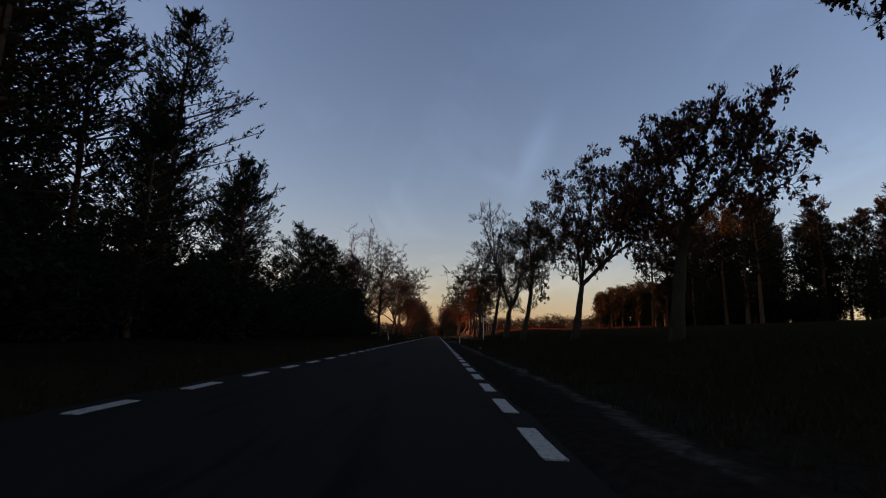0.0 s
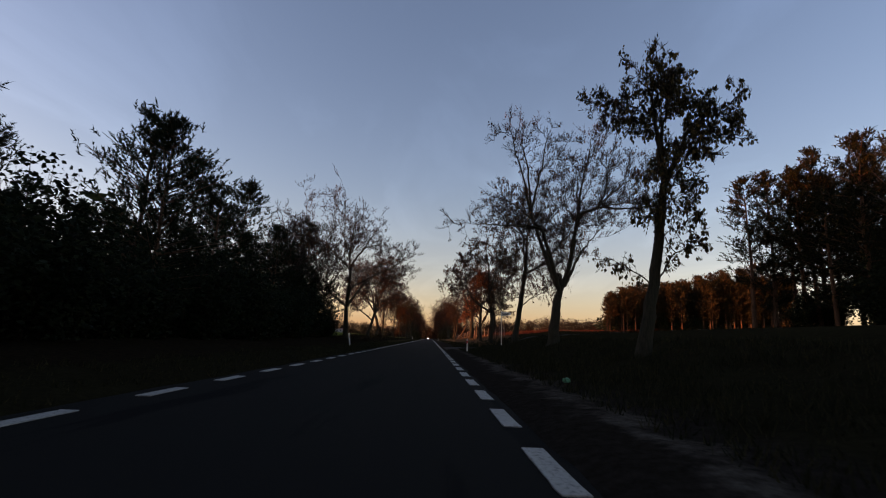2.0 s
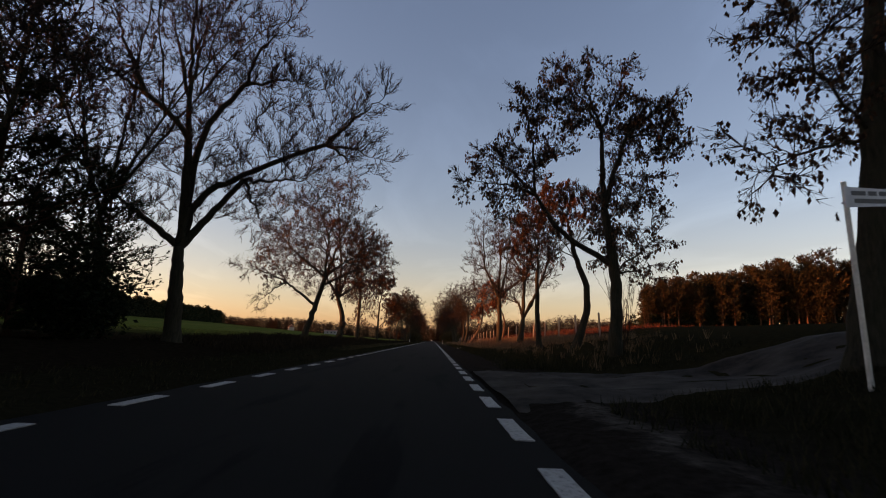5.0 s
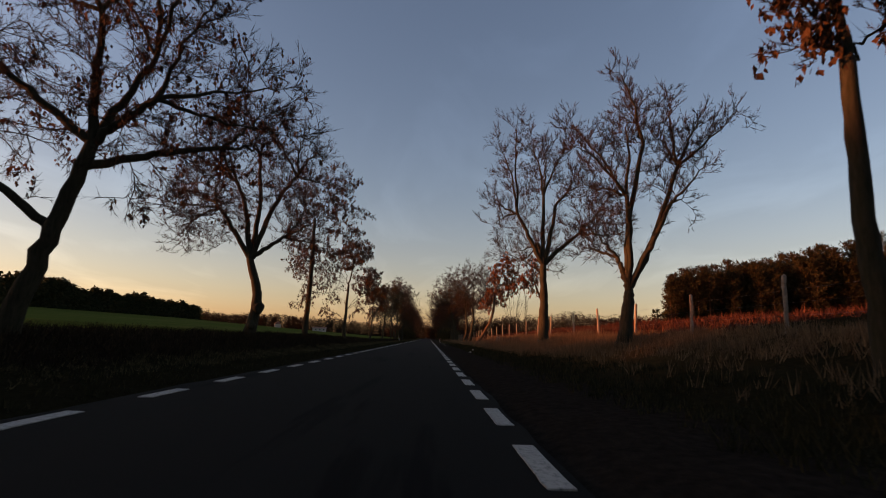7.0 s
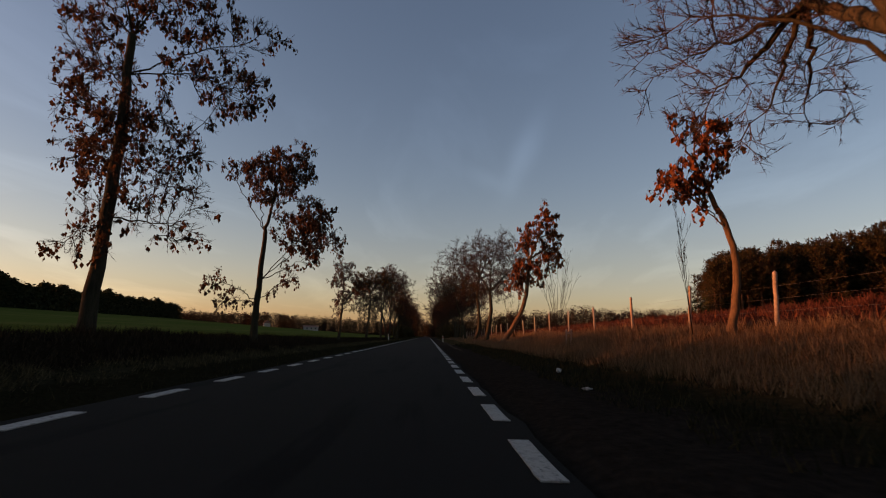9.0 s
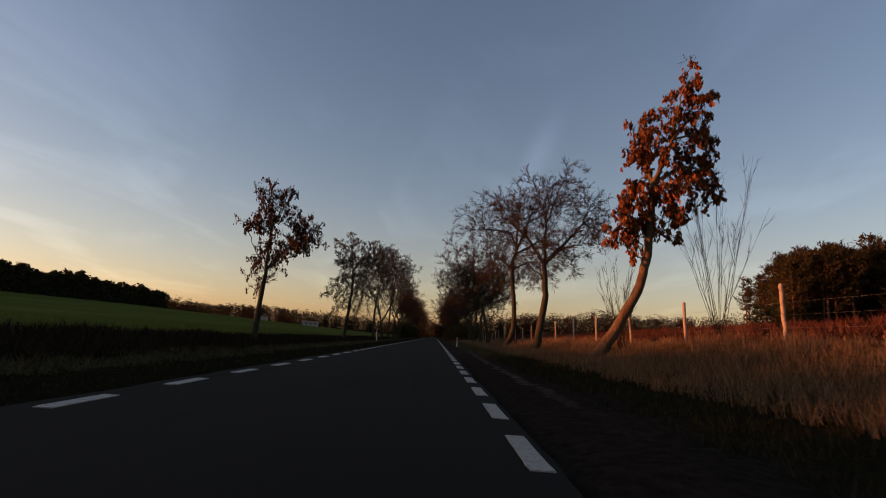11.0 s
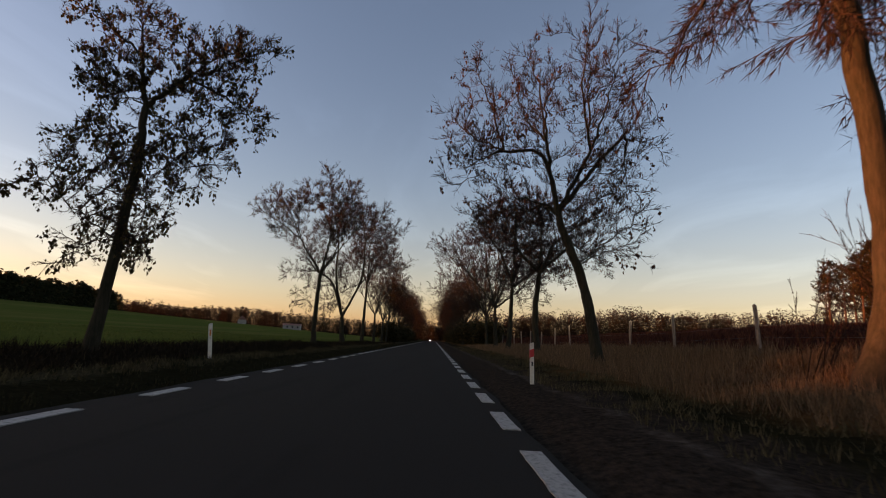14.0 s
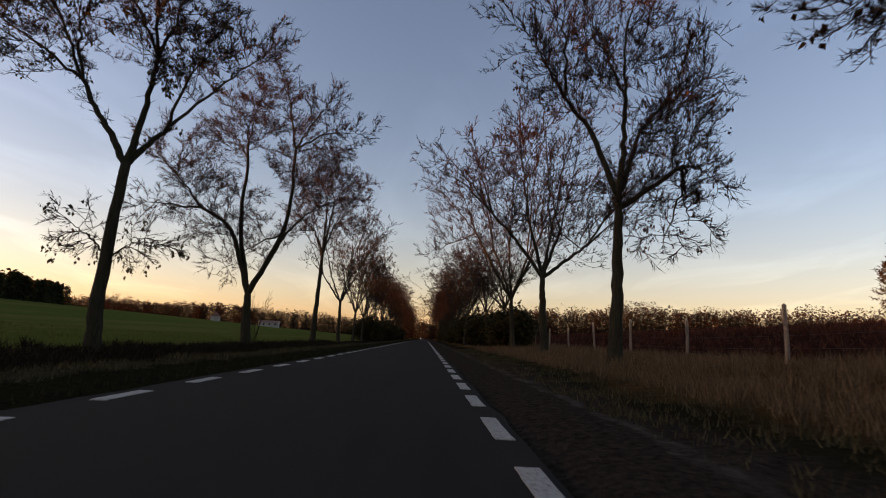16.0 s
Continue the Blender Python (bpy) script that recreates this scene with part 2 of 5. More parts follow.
def ground_material():
    """Soil, verge turf, field and heath, mixed by where they lie, with ragged edges."""
    m, nt, b = base_material("ground_cover", 1.0, 0.0)
    g = nt.nodes.new("ShaderNodeNewGeometry")
    sx = nt.nodes.new("ShaderNodeSeparateXYZ")
    nt.links.new(g.outputs["Position"], sx.inputs[0])
    rag = math_node(nt, "MULTIPLY_ADD", noise_tex(nt, 0.8, 5), 1.6, -0.8)
    wob = math_node(nt, "MULTIPLY_ADD", noise_tex(nt, 0.07, 2), 6.0, -3.0)
    x = math_node(nt, "ADD", sx.outputs[0], rag)
    worn = math_node(nt, "ADD", math_node(nt, "SUBTRACT", smooth(nt, sx.outputs[1], 28, 34), smooth(nt, sx.outputs[1], 57, 63)), math_node(nt, "SUBTRACT", smooth(nt, sx.outputs[1], 71, 74), smooth(nt, sx.outputs[1], 78, 81)))
    xs = math_node(nt, "ADD", math_node(nt, "ADD", 2.6, math_node(nt, "DIVIDE", math_node(nt, "SUBTRACT", math_node(nt, "SUBTRACT", sx.outputs[0], math_node(nt, "MULTIPLY", smooth(nt, sx.outputs[1], 185, 205), 0.35)), 2.6), math_node(nt, "MULTIPLY_ADD", worn, 1.4, 1.0))), math_node(nt, "MULTIPLY_ADD", noise_tex(nt, 0.6, 6, 0.7), 1.0, -0.5))
    xf = math_node(nt, "ADD", x, wob)
    fine = noise_tex(nt, 6.0, 6, 0.7)
    broad = noise_tex(nt, 0.25, 4)



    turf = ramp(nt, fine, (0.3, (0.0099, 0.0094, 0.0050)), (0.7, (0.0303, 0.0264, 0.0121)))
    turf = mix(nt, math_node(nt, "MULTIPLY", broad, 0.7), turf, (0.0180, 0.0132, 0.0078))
    soil = ramp(nt, fine, (0.25, (0.0120, 0.0096, 0.0072)), (0.75, (0.0360, 0.0276, 0.0210)))
    sand = ramp(nt, fine, (0.3, (0.0220, 0.0175, 0.0135)), (0.62, (0.1000, 0.0830, 0.0640)))
    crop = ramp(nt, fine, (0.3, (0.055, 0.07, 0.012)), (0.75, (0.115, 0.14, 0.028)))
    strips = nt.nodes.new("ShaderNodeMapping")
    strips.inputs["Scale"].default_value = (0.12, 0.012, 1)
    nt.links.new(g.outputs["Position"], strips.inputs["Vector"])
    stubble = smooth(nt, noise_tex(nt, 1.0, 4, 0.6, strips.outputs[0]), 0.45, 0.7)
    crop = mix(nt, math_node(nt, "MULTIPLY", stubble, 0.7), crop, (0.15, 0.13, 0.035))
    crop = mix(nt, math_node(nt, "MULTIPLY", broad, 0.4), crop, (0.05, 0.055, 0.022))
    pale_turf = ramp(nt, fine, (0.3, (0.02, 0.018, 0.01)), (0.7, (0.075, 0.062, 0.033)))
    dry = ramp(nt, fine, (0.3, (0.055, 0.029, 0.012)), (0.75, (0.155, 0.083, 0.032)))
    heath = ramp(nt, fine, (0.3, (0.02, 0.0085, 0.006)), (0.75, (0.056, 0.023, 0.0145)))
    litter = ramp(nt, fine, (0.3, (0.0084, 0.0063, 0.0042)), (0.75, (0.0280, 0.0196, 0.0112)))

    c = turf
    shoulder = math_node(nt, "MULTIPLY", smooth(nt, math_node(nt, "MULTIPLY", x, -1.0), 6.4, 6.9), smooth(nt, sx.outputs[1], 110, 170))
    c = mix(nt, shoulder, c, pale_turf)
    c = mix(nt, smooth(nt, x, 1.0, 1.2), c, soil)
    c = mix(nt, math_node(nt, "MULTIPLY", math_node(nt, "MULTIPLY", smooth(nt, x, 1.0, 1.4), smooth(nt, sx.outputs[1], 178, 206)), 0.7), c, ramp(nt, noise_tex(nt, 9.0, 6, 0.75), (0.36, (0.016, 0.012, 0.009)), (0.68, (0.07, 0.053, 0.038))))
    strip = math_node(nt, "MULTIPLY", smooth(nt, xs, 2.45, 2.62), math_node(nt, "SUBTRACT", 1.0, smooth(nt, xs, 2.72, 2.95)))
    pale = math_node(nt, "MULTIPLY", strip, smooth(nt, noise_tex(nt, 0.9, 6, 0.7), 0.36, 0.62))
    bare = math_node(nt, "SUBTRACT", 1.0, math_node(nt, "MULTIPLY", smooth(nt, sx.outputs[1], 80, 95), math_node(nt, "SUBTRACT", 1.0, smooth(nt, sx.outputs[1], 164, 176))))
    c = mix(nt, math_node(nt, "MULTIPLY", pale, bare), c, sand)
    bank = smooth(nt, x, 3.6, 4.6)
    # heath colour starts late: shade on its near part is painted as dark turf
    far_y = smooth(nt, sx.outputs[1], 116, 142)
    c = mix(nt, bank, c, turf)
    c = mix(nt, math_node(nt, "MULTIPLY", math_node(nt, "SUBTRACT", smooth(nt, xf, 5.0, 7.0), smooth(nt, xf, 12.0, 15.0)), smooth(nt, sx.outputs[1], 108, 128)), c, dry)
    c = mix(nt, math_node(nt, "MULTIPLY", smooth(nt, xf, 11.0, 12.5), far_y), c, heath)
    left = math_node(nt, "MULTIPLY", smooth(nt, math_node(nt, "MULTIPLY", xf, -1.0), 12.0, 13.5), smooth(nt, sx.outputs[1], 96, 112))
    c = mix(nt, left, c, crop)
    # litter in the ditch, with the hollow's gloom put into its near-black colour
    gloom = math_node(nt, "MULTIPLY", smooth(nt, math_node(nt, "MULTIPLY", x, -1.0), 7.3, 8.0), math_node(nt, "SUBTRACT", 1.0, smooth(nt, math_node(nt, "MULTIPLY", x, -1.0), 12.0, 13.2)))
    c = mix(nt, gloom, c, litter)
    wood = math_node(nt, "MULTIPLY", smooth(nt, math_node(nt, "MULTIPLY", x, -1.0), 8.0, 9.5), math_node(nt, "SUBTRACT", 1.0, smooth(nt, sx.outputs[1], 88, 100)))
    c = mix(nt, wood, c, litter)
    nt.links.new(c, b.inputs["Base Color"])
    bump(nt, b, fine, 1.0, 0.1)
    return m


def plain_material(name, a, b_col, scale=8.0, rough=0.6, spec=0.4, relief=0.2):
    m, nt, b = base_material(name, rough, spec)
    n = noise_tex(nt, scale, 5, 0.65)
    nt.links.new(ramp(nt, n, (0.3, a), (0.7, b_col)), b.inputs["Base Color"])
    bump(nt, b, n, relief, 0.01)
    return m


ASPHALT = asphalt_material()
PAINT = paint_material()
GROUND = ground_material()
SAND_TRACK = plain_material("sandy_track", (0.0120, 0.0096, 0.0075), (0.0640, 0.0520, 0.0400), 0.9, 0.95, 0.05, 0.9)
POST_WHITE = plain_material("delineator_plastic", (0.5, 0.46, 0.37), (0.74, 0.7, 0.58), 9.0, 0.55)
POST_RED = plain_material("red_reflector_band", (0.45, 0.03, 0.03), (0.6, 0.05, 0.045), 9.0, 0.4)
POST_AMBER = plain_material("amber_reflector", (0.5, 0.16, 0.03), (0.62, 0.22, 0.05), 12.0, 0.35)
POST_BLACK = plain_material("dark_reflector", (0.03, 0.03, 0.03), (0.06, 0.06, 0.06), 9.0, 0.3)
WOOD_POST = plain_material("weathered_post_wood", (0.1400, 0.1050, 0.0770), (0.2940, 0.2310, 0.1750), 11.0, 0.9, 0.15, 0.7)
SIGN_FACE = plain_material("sign_white", (0.5, 0.52, 0.52), (0.68, 0.7, 0.7), 3.0, 0.5)
METAL = plain_material("galvanised_steel", (0.32, 0.33, 0.34), (0.5, 0.51, 0.52), 12.0, 0.5)
METAL.node_tree.nodes["Principled BSDF"].inputs["Metallic"].default_value = 0.7
WIRE = plain_material("fence_wire", (0.0600, 0.0600, 0.0600), (0.1000, 0.0960, 0.0920), 20.0, 0.6)
HOUSE_WALL = plain_material("rendered_house_wall", (0.22, 0.21, 0.19), (0.3, 0.29, 0.27), 1.0, 0.9)
HOUSE_ROOF = plain_material("dark_roof_tiles", (0.1, 0.06, 0.05), (0.2, 0.11, 0.08), 2.0, 0.8)
GLASS_DARK = plain_material("house_window_glass", (0.03, 0.035, 0.04), (0.05, 0.055, 0.06), 2.0, 0.15)


# ---- mesh helpers ----
def mesh_object(name, verts, faces, material, parent=None, label="", smooth_shade=False):
    """One mesh object from an array of points and a list of (n, 3) or (n, 4) index arrays."""
    me = bpy.data.meshes.new(name)
    v = np.asarray(verts, dtype=np.float32).reshape(-1, 3)
    fs = [np.asarray(f, dtype=np.int32) for f in faces if len(f)]
    me.vertices.add(len(v))
    me.vertices.foreach_set("co", v.ravel())
    loops = np.concatenate([f.ravel() for f in fs])
    sizes = np.concatenate([np.full(len(f), f.shape[1], dtype=np.int32) for f in fs])
    starts = np.concatenate([[0], np.cumsum(sizes)[:-1]]).astype(np.int32)
    me.loops.add(len(loops))
    me.loops.foreach_set("vertex_index", loops)
    me.polygons.add(len(sizes))
    me.polygons.foreach_set("loop_start", starts)
    me.polygons.foreach_set("loop_total", sizes)
    me.polygons.foreach_set("use_smooth", np.full(len(sizes), smooth_shade))
    me.update(calc_edges=True)
    me.materials.append(material)
    ob = new(name, me)
    if parent is not None:
        ob.parent = parent
    if label:
        tagged(ob, label)
    return ob


def part(name, bm, material, parent=None, label=""):
    me = bpy.data.meshes.new(name)
    bm.to_mesh(me)
    bm.free()
    me.materials.append(material)
    ob = new(name, me)
    if parent is not None:
        ob.parent = parent
    if label:
        tagged(ob, label)
    return ob


def block(x0, x1, y0, y1, z0, z1, bevel=0.0):
    bm = bmesh.new()
    bmesh.ops.create_cube(bm, size=1.0)
    for v in bm.verts:
        v.co = ((x0 + x1) / 2 + v.co.x * (x1 - x0), (y0 + y1) / 2 + v.co.y * (y1 - y0), (z0 + z1) / 2 + v.co.z * (z1 - z0))
    if bevel:
        bmesh.ops.bevel(bm, geom=bm.edges[:], offset=bevel, segments=2, affect="EDGES")
    return bm


def thing(name, x, y, z, label, category, group="", kind=""):
    e = new(name)
    e.location = (x, y, z)
    return tagged(e, label, category, group, kind)


def unit(v):
    return v / np.maximum(np.linalg.norm(v, axis=-1, keepdims=True), 1e-9)


def tube(points, radii, sides=8):
    """A closed round tube along points, for trunks and limbs."""
    p = np.asarray(points, float)
    r = np.asarray(radii, float)
    n = len(p)
    t = unit(np.gradient(p, axis=0))
    ref = np.array([0.31, 0.95, 0.05])
    u = unit(np.cross(t, ref))
    w = np.cross(t, u)
    a = np.linspace(0, 2 * np.pi, sides, endpoint=False)
    rings = p[:, None] + r[:, None, None] * (np.cos(a)[None, :, None] * u[:, None] + np.sin(a)[None, :, None] * w[:, None])
    v = rings.reshape(-1, 3)
    i = np.arange(n - 1)[:, None] * sides
    j = np.arange(sides)[None]
    k = (j + 1) % sides
    quads = np.stack([i + j, i + k, i + sides + k, i + sides + j], -1).reshape(-1, 4)
    v = np.vstack([v, p[-1:] + t[-1:] * r[-1]])
    tip = (n - 1) * sides
    tris = np.stack([tip + j[0], tip + k[0], np.full(sides, n * sides)], -1)
    return v, quads, tris


def spikes(p0, p1, r0, taper=0.0):
    """Thin three-sided twigs or needles, each from p0 to a point (or a thin end) at p1."""
    p0, p1 = np.asarray(p0, float), np.asarray(p1, float)
    n = len(p0)
    d = unit(p1 - p0)
    ref = np.where(np.abs(d[:, 2:3]) > 0.9, np.array([[1.0, 0, 0]]), np.array([[0, 0, 1.0]]))
    u = unit(np.cross(d, ref))
    w = np.cross(d, u)
    r = np.broadcast_to(np.asarray(r0, float), (n,))[:, None]
    ring = [p0 + r * (math.cos(a) * u + math.sin(a) * w) for a in (0, 2.094, 4.189)]
    if taper <= 0:
        v = np.stack([*ring, p1], 1).reshape(-1, 3)
        b = np.arange(n)[:, None] * 4
        return v, np.concatenate([b + np.array([[0, 1, 3]]), b + np.array([[1, 2, 3]]), b + np.array([[2, 0, 3]])])
    end = [p1 + r * taper * (math.cos(a) * u + math.sin(a) * w) for a in (0, 2.094, 4.189)]
    v = np.stack([*ring, *end], 1).reshape(-1, 3)
    b = np.arange(n)[:, None] * 6
    return v, np.concatenate([b + np.array([[0, 1, 4, 3]]), b + np.array([[1, 2, 5, 4]]), b + np.array([[2, 0, 3, 5]])])


def slivers(p0, p1, width, rng):
    """Very fine twigs, needles and grass blades: one slim tapering triangle each."""
    p0, p1 = np.asarray(p0, float), np.asarray(p1, float)
    n = len(p0)
    u = unit(np.cross(p1 - p0, rng.normal(0, 1, (n, 3)))) * width
    v = np.stack([p0 - u, p0 + u, p1], 1).reshape(-1, 3)
    return v, np.arange(n * 3).reshape(-1, 3)


def leaves(centres, size, rng, droop=0.8):
    """Pointed, folded leaves hanging from the given points."""
    c = np.asarray(centres, float)
    n = len(c)
    a = rng.uniform(0, 2 * np.pi, n)
    down = np.stack([np.cos(a) * (1 - droop), np.sin(a) * (1 - droop), -np.full(n, droop)], -1) + rng.normal(0, 0.25, (n, 3))
    down = unit(down)
    side = unit(np.cross(down, rng.normal(0, 1, (n, 3))))
    face = np.cross(down, side)
    s = (size * rng.uniform(0.6, 1.35, n))[:, None]
    wdt = s * rng.uniform(0.22, 0.4, (n, 1))
    mid = c + down * s * 0.45
    v = np.stack([c, mid + side * wdt + face * wdt * 0.35, c + down * s, mid - side * wdt + face * wdt * 0.35], 1).reshape(-1, 3)
    b = np.arange(n)[:, None] * 4
    return v, np.concatenate([b + np.array([[0, 1, 2]]), b + np.array([[0, 2, 3]])])


def join(pieces):
    """Joins (points, faces...) pieces into one pair of points and face lists."""
    vs, tri, quad, at = [], [], [], 0
    for v, *faces in pieces:
        vs.append(v)
        for f in faces:
            (tri if f.shape[1] == 3 else quad).append(f + at)
        at += len(v)
    out = []
    if tri:
        out.append(np.concatenate(tri))
    if quad:
        out.append(np.concatenate(quad))
    return np.concatenate(vs), out


# ---- ground ----
def lerp_table(v, *pairs):
    return np.interp(v, [p[0] for p in pairs], [p[1] for p in pairs])


ROAD_L, ROAD_R = -5.3, 1.5


def terrain(x, y):
    """Height of the ground: verges rise from the road, the right-hand bank climbs to the heath, the left-hand field swells slowly."""
    x, y = np.asarray(x, float), np.asarray(y, float)
    r8 = lerp_table(y, (-60, 1.0), (100, 1.0), (140, 0.9), (180, 0.6), (200, 0.45), (215, 0.6), (260, 0.6), (400, 0.4), (900, 0.2))
    r11 = lerp_table(y, (-60, 1.7), (160, 1.75), (190, 1.55), (215, 1.3), (240, 1.1), (256, 0.85), (400, 0.7), (900, 0.4))
    l11 = lerp_table(y, (-60, 0.5), (90, 0.65), (108, 0.95), (132, 0.9), (150, 0.85), (190, 0.4), (222, 0.27), (253, 0.15), (268, 0.05), (400, 0.0), (900, 0.0))
    track = np.exp(-((y - 84 - 3 * np.exp(-np.maximum(x - 2, 0) / 6)) / 4.0) ** 2) * np.clip((x - 1.5) / 2, 0, 1)
    r8 = r8 * (1 - 0.5 * track)
    z = np.zeros(np.broadcast(x, y).shape)
    far = np.clip((y - 420) / 500, 0, 1)
    right = np.where(x < 2.7, (x - 1.5) / 1.2 * 0.12, np.where(x < 8.5, 0.12 + (r8 - 0.12) * (np.maximum(x - 2.7, 0) / 5.8) ** 2.0, np.where(x < 11.3, r8 + (r11 - r8) * (x - 8.5) / 2.8, r11 + (lerp_table(y, (-60, 0.075), (84, 0.085), (135, 0.15)) * (np.minimum(x, 24) - 11.3) + lerp_table(y, (-60, 0.075), (84, 0.07), (112, 0.0), (205, 0.0), (250, 0.06), (300, 0.09)) * (np.clip(x, 24, 120) - 24)) * (1 - 0.6 * far))))
    xl = -x
    ditch = 0.6 * np.exp(-((xl - 9.2) / 1.1) ** 2) * np.clip((y - 165) / 30, 0, 1)
    left = np.where(xl < 7.3, (xl - 5.3) / 2.0 * 0.22, np.where(xl < 11.3, 0.22 + (l11 - 0.22) * (xl - 7.3) / 4.0, l11 + (0.022 * (np.minimum(xl, 60) - 11.3) + 0.0655 * np.clip(xl - 60, 0, 125)) * (1 - 0.5 * far))) - ditch
    z = np.where(x > 1.5, right, np.where(x < -5.3, left, -0.08))
    lumps = 0.05 * np.sin(x * 1.7 + y * 0.6) * np.sin(y * 0.9 - x * 0.3) + 0.04 * np.sin(x * 0.7 - y * 2.3)
    edge = np.clip((np.maximum(x - 1.5, -5.3 - x)) / 2.0, 0, 1)
    return z + lumps * edge


def axis(*spans):
    return np.concatenate([np.arange(a, b, s) for a, b, s in spans])


gx = axis((-1500, -200, 100), (-200, -60, 10), (-60, -20, 2.0), (-20, -5.3, 0.45), (-5.3, -5.0, 0.3), (-5.0, 1.5, 6.5), (1.5, 14, 0.4), (14, 60, 2.0), (60, 200, 10), (200, 1601, 100))
gy = axis((-80, 0, 4), (0, 290, 0.8), (290, 480, 4), (480, 1000, 40), (1000, 2601, 200))
GX, GY = np.meshgrid(gx, gy)
GZ = terrain(GX, GY)
nx, ny = len(gx), len(gy)
gi = (np.arange(ny - 1)[:, None] * nx + np.arange(nx - 1)[None]).ravel()
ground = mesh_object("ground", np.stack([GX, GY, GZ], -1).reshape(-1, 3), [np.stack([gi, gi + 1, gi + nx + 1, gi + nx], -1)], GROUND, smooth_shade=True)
tagged(ground, "rough verges, green field and russet heath beside the road", "ground", kind="structure")


def road_mesh():
    """A slab of asphalt with a slightly broken edge and a low crown."""
    ys = axis((-80, 300, 1.0), (300, 771, 10))
    rng = np.random.default_rng(5)
    cols = []
    for k, x in enumerate((ROAD_L, ROAD_L + 0.06, -3.5, -1.8, 0.0, ROAD_R - 0.06, ROAD_R)):
        jag = rng.normal(0, 0.035, len(ys)) if k in (0, 1, 5, 6) else 0.0
        z = 0.0 if k not in (0, 6) else -0.12
        crown = 0.012 if k in (2, 3, 4) else 0.0
        cols.append(np.stack([np.full(len(ys), x) + jag, ys, np.full(len(ys), z + crown - 0.012)], -1))
    v = np.stack(cols, 1)
    n, m = v.shape[:2]
    i = (np.arange(n - 1)[:, None] * m + np.arange(m - 1)[None]).ravel()
    return v.reshape(-1, 3), [np.stack([i, i + 1, i + m + 1, i + m], -1)]


v, f = road_mesh()
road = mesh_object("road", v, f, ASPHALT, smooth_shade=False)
tagged(road, "dark worn asphalt country road with dashed edge lines", "road", kind="structure")


def dash_mesh(length=1.66, width=0.24):
    """A worn painted dash with uneven edges, about 3 mm thick."""
    rng = np.random.default_rng(3)
    n = 9
    ys = np.linspace(-length / 2, length / 2, n)
    lo = np.stack([-width / 2 + rng.normal(0, 0.004, n), ys, np.zeros(n)], -1)
    hi = np.stack([width / 2 + rng.normal(0, 0.004, n), ys, np.zeros(n)], -1)
    top = np.concatenate([lo, hi]) + (0, 0, 0.003)
    bot = np.concatenate([lo, hi]) - (0, 0, 0.02)
    vv = np.concatenate([top, bot])
    i = np.arange(n - 1)
    ff = np.stack([i, i + n, i + n + 1, i + 1], -1)
    s1 = np.stack([i, i + 1, i + 1 + 2 * n, i + 2 * n], -1)
    s2 = np.stack([i + n, i + 3 * n, i + 1 + 3 * n, i + 1 + n], -1)
    ends = np.array([[0, 2 * n, 3 * n, n], [n - 1, 2 * n - 1, 4 * n - 1, 3 * n - 1]])
    return vv, [ff, s1, s2, ends]


DASH_STEP = 3.0
for side_x, shift, long in ((1.2, -0.07, 1.66), (-4.8, 1.35, 1.35)):
    dv, df = dash_mesh(long)
    first_dash = None
    for k in range(-3, 140):
        if first_dash is None:
            ob = first_dash = mesh_object("edge_dash", dv, df, PAINT, road)
        else:
            ob = new("edge_dash", first_dash.data)
            ob.parent = road
        ob.location = (side_x, shift + DASH_STEP * k, 0.002)


# ---- trees ----
def curve_through(points, steps, rng, wobble=0.0):
    """A smooth line through points, with a little natural waver."""
    p = np.asarray(points, float)
    if len(p) == 2:
        bow = rng.normal(0, 1, 3) * np.linalg.norm(p[1] - p[0]) * 0.012
        p = np.stack([p[0], (p[0] + p[1]) / 2 + bow, p[1]])
    q = np.vstack([2 * p[0] - p[1], p, 2 * p[-1] - p[-2]])
    out = []
    for i in range(1, len(q) - 2):
        t = np.linspace(0, 1, steps, endpoint=False)[:, None]
        a, b, c, d = q[i - 1:i + 3]
        out.append(0.5 * (2 * b + (c - a) * t + (2 * a - 5 * b + 4 * c - d) * t ** 2 + (3 * b - a - 3 * c + d) * t ** 3))
    out = np.vstack([*out, p[-1:]])
    if wobble:
        w = rng.normal(0, wobble, out.shape)
        w[0] = w[-1] = 0
        out = out + w
    return out


def side_shoots(starts, dirs, lengths, rng, count, spread, lift, ratio, span=(0.25, 1.0)):
    """Children of straight shoots: their starts, directions and lengths."""
    n = len(starts)
    at = rng.uniform(span[0], span[1], (n, count))
    base = starts[:, None] + dirs[:, None] * (lengths[:, None] * at)[..., None]
    d = dirs[:, None] + rng.normal(0, spread, (n, count, 3)) + np.array([0, 0, lift])
    ln = lengths[:, None] * ratio * rng.uniform(0.6, 1.3, (n, count)) * (1.25 - 0.6 * at)
    return base.reshape(-1, 3), unit(d).reshape(-1, 3), ln.ravel()


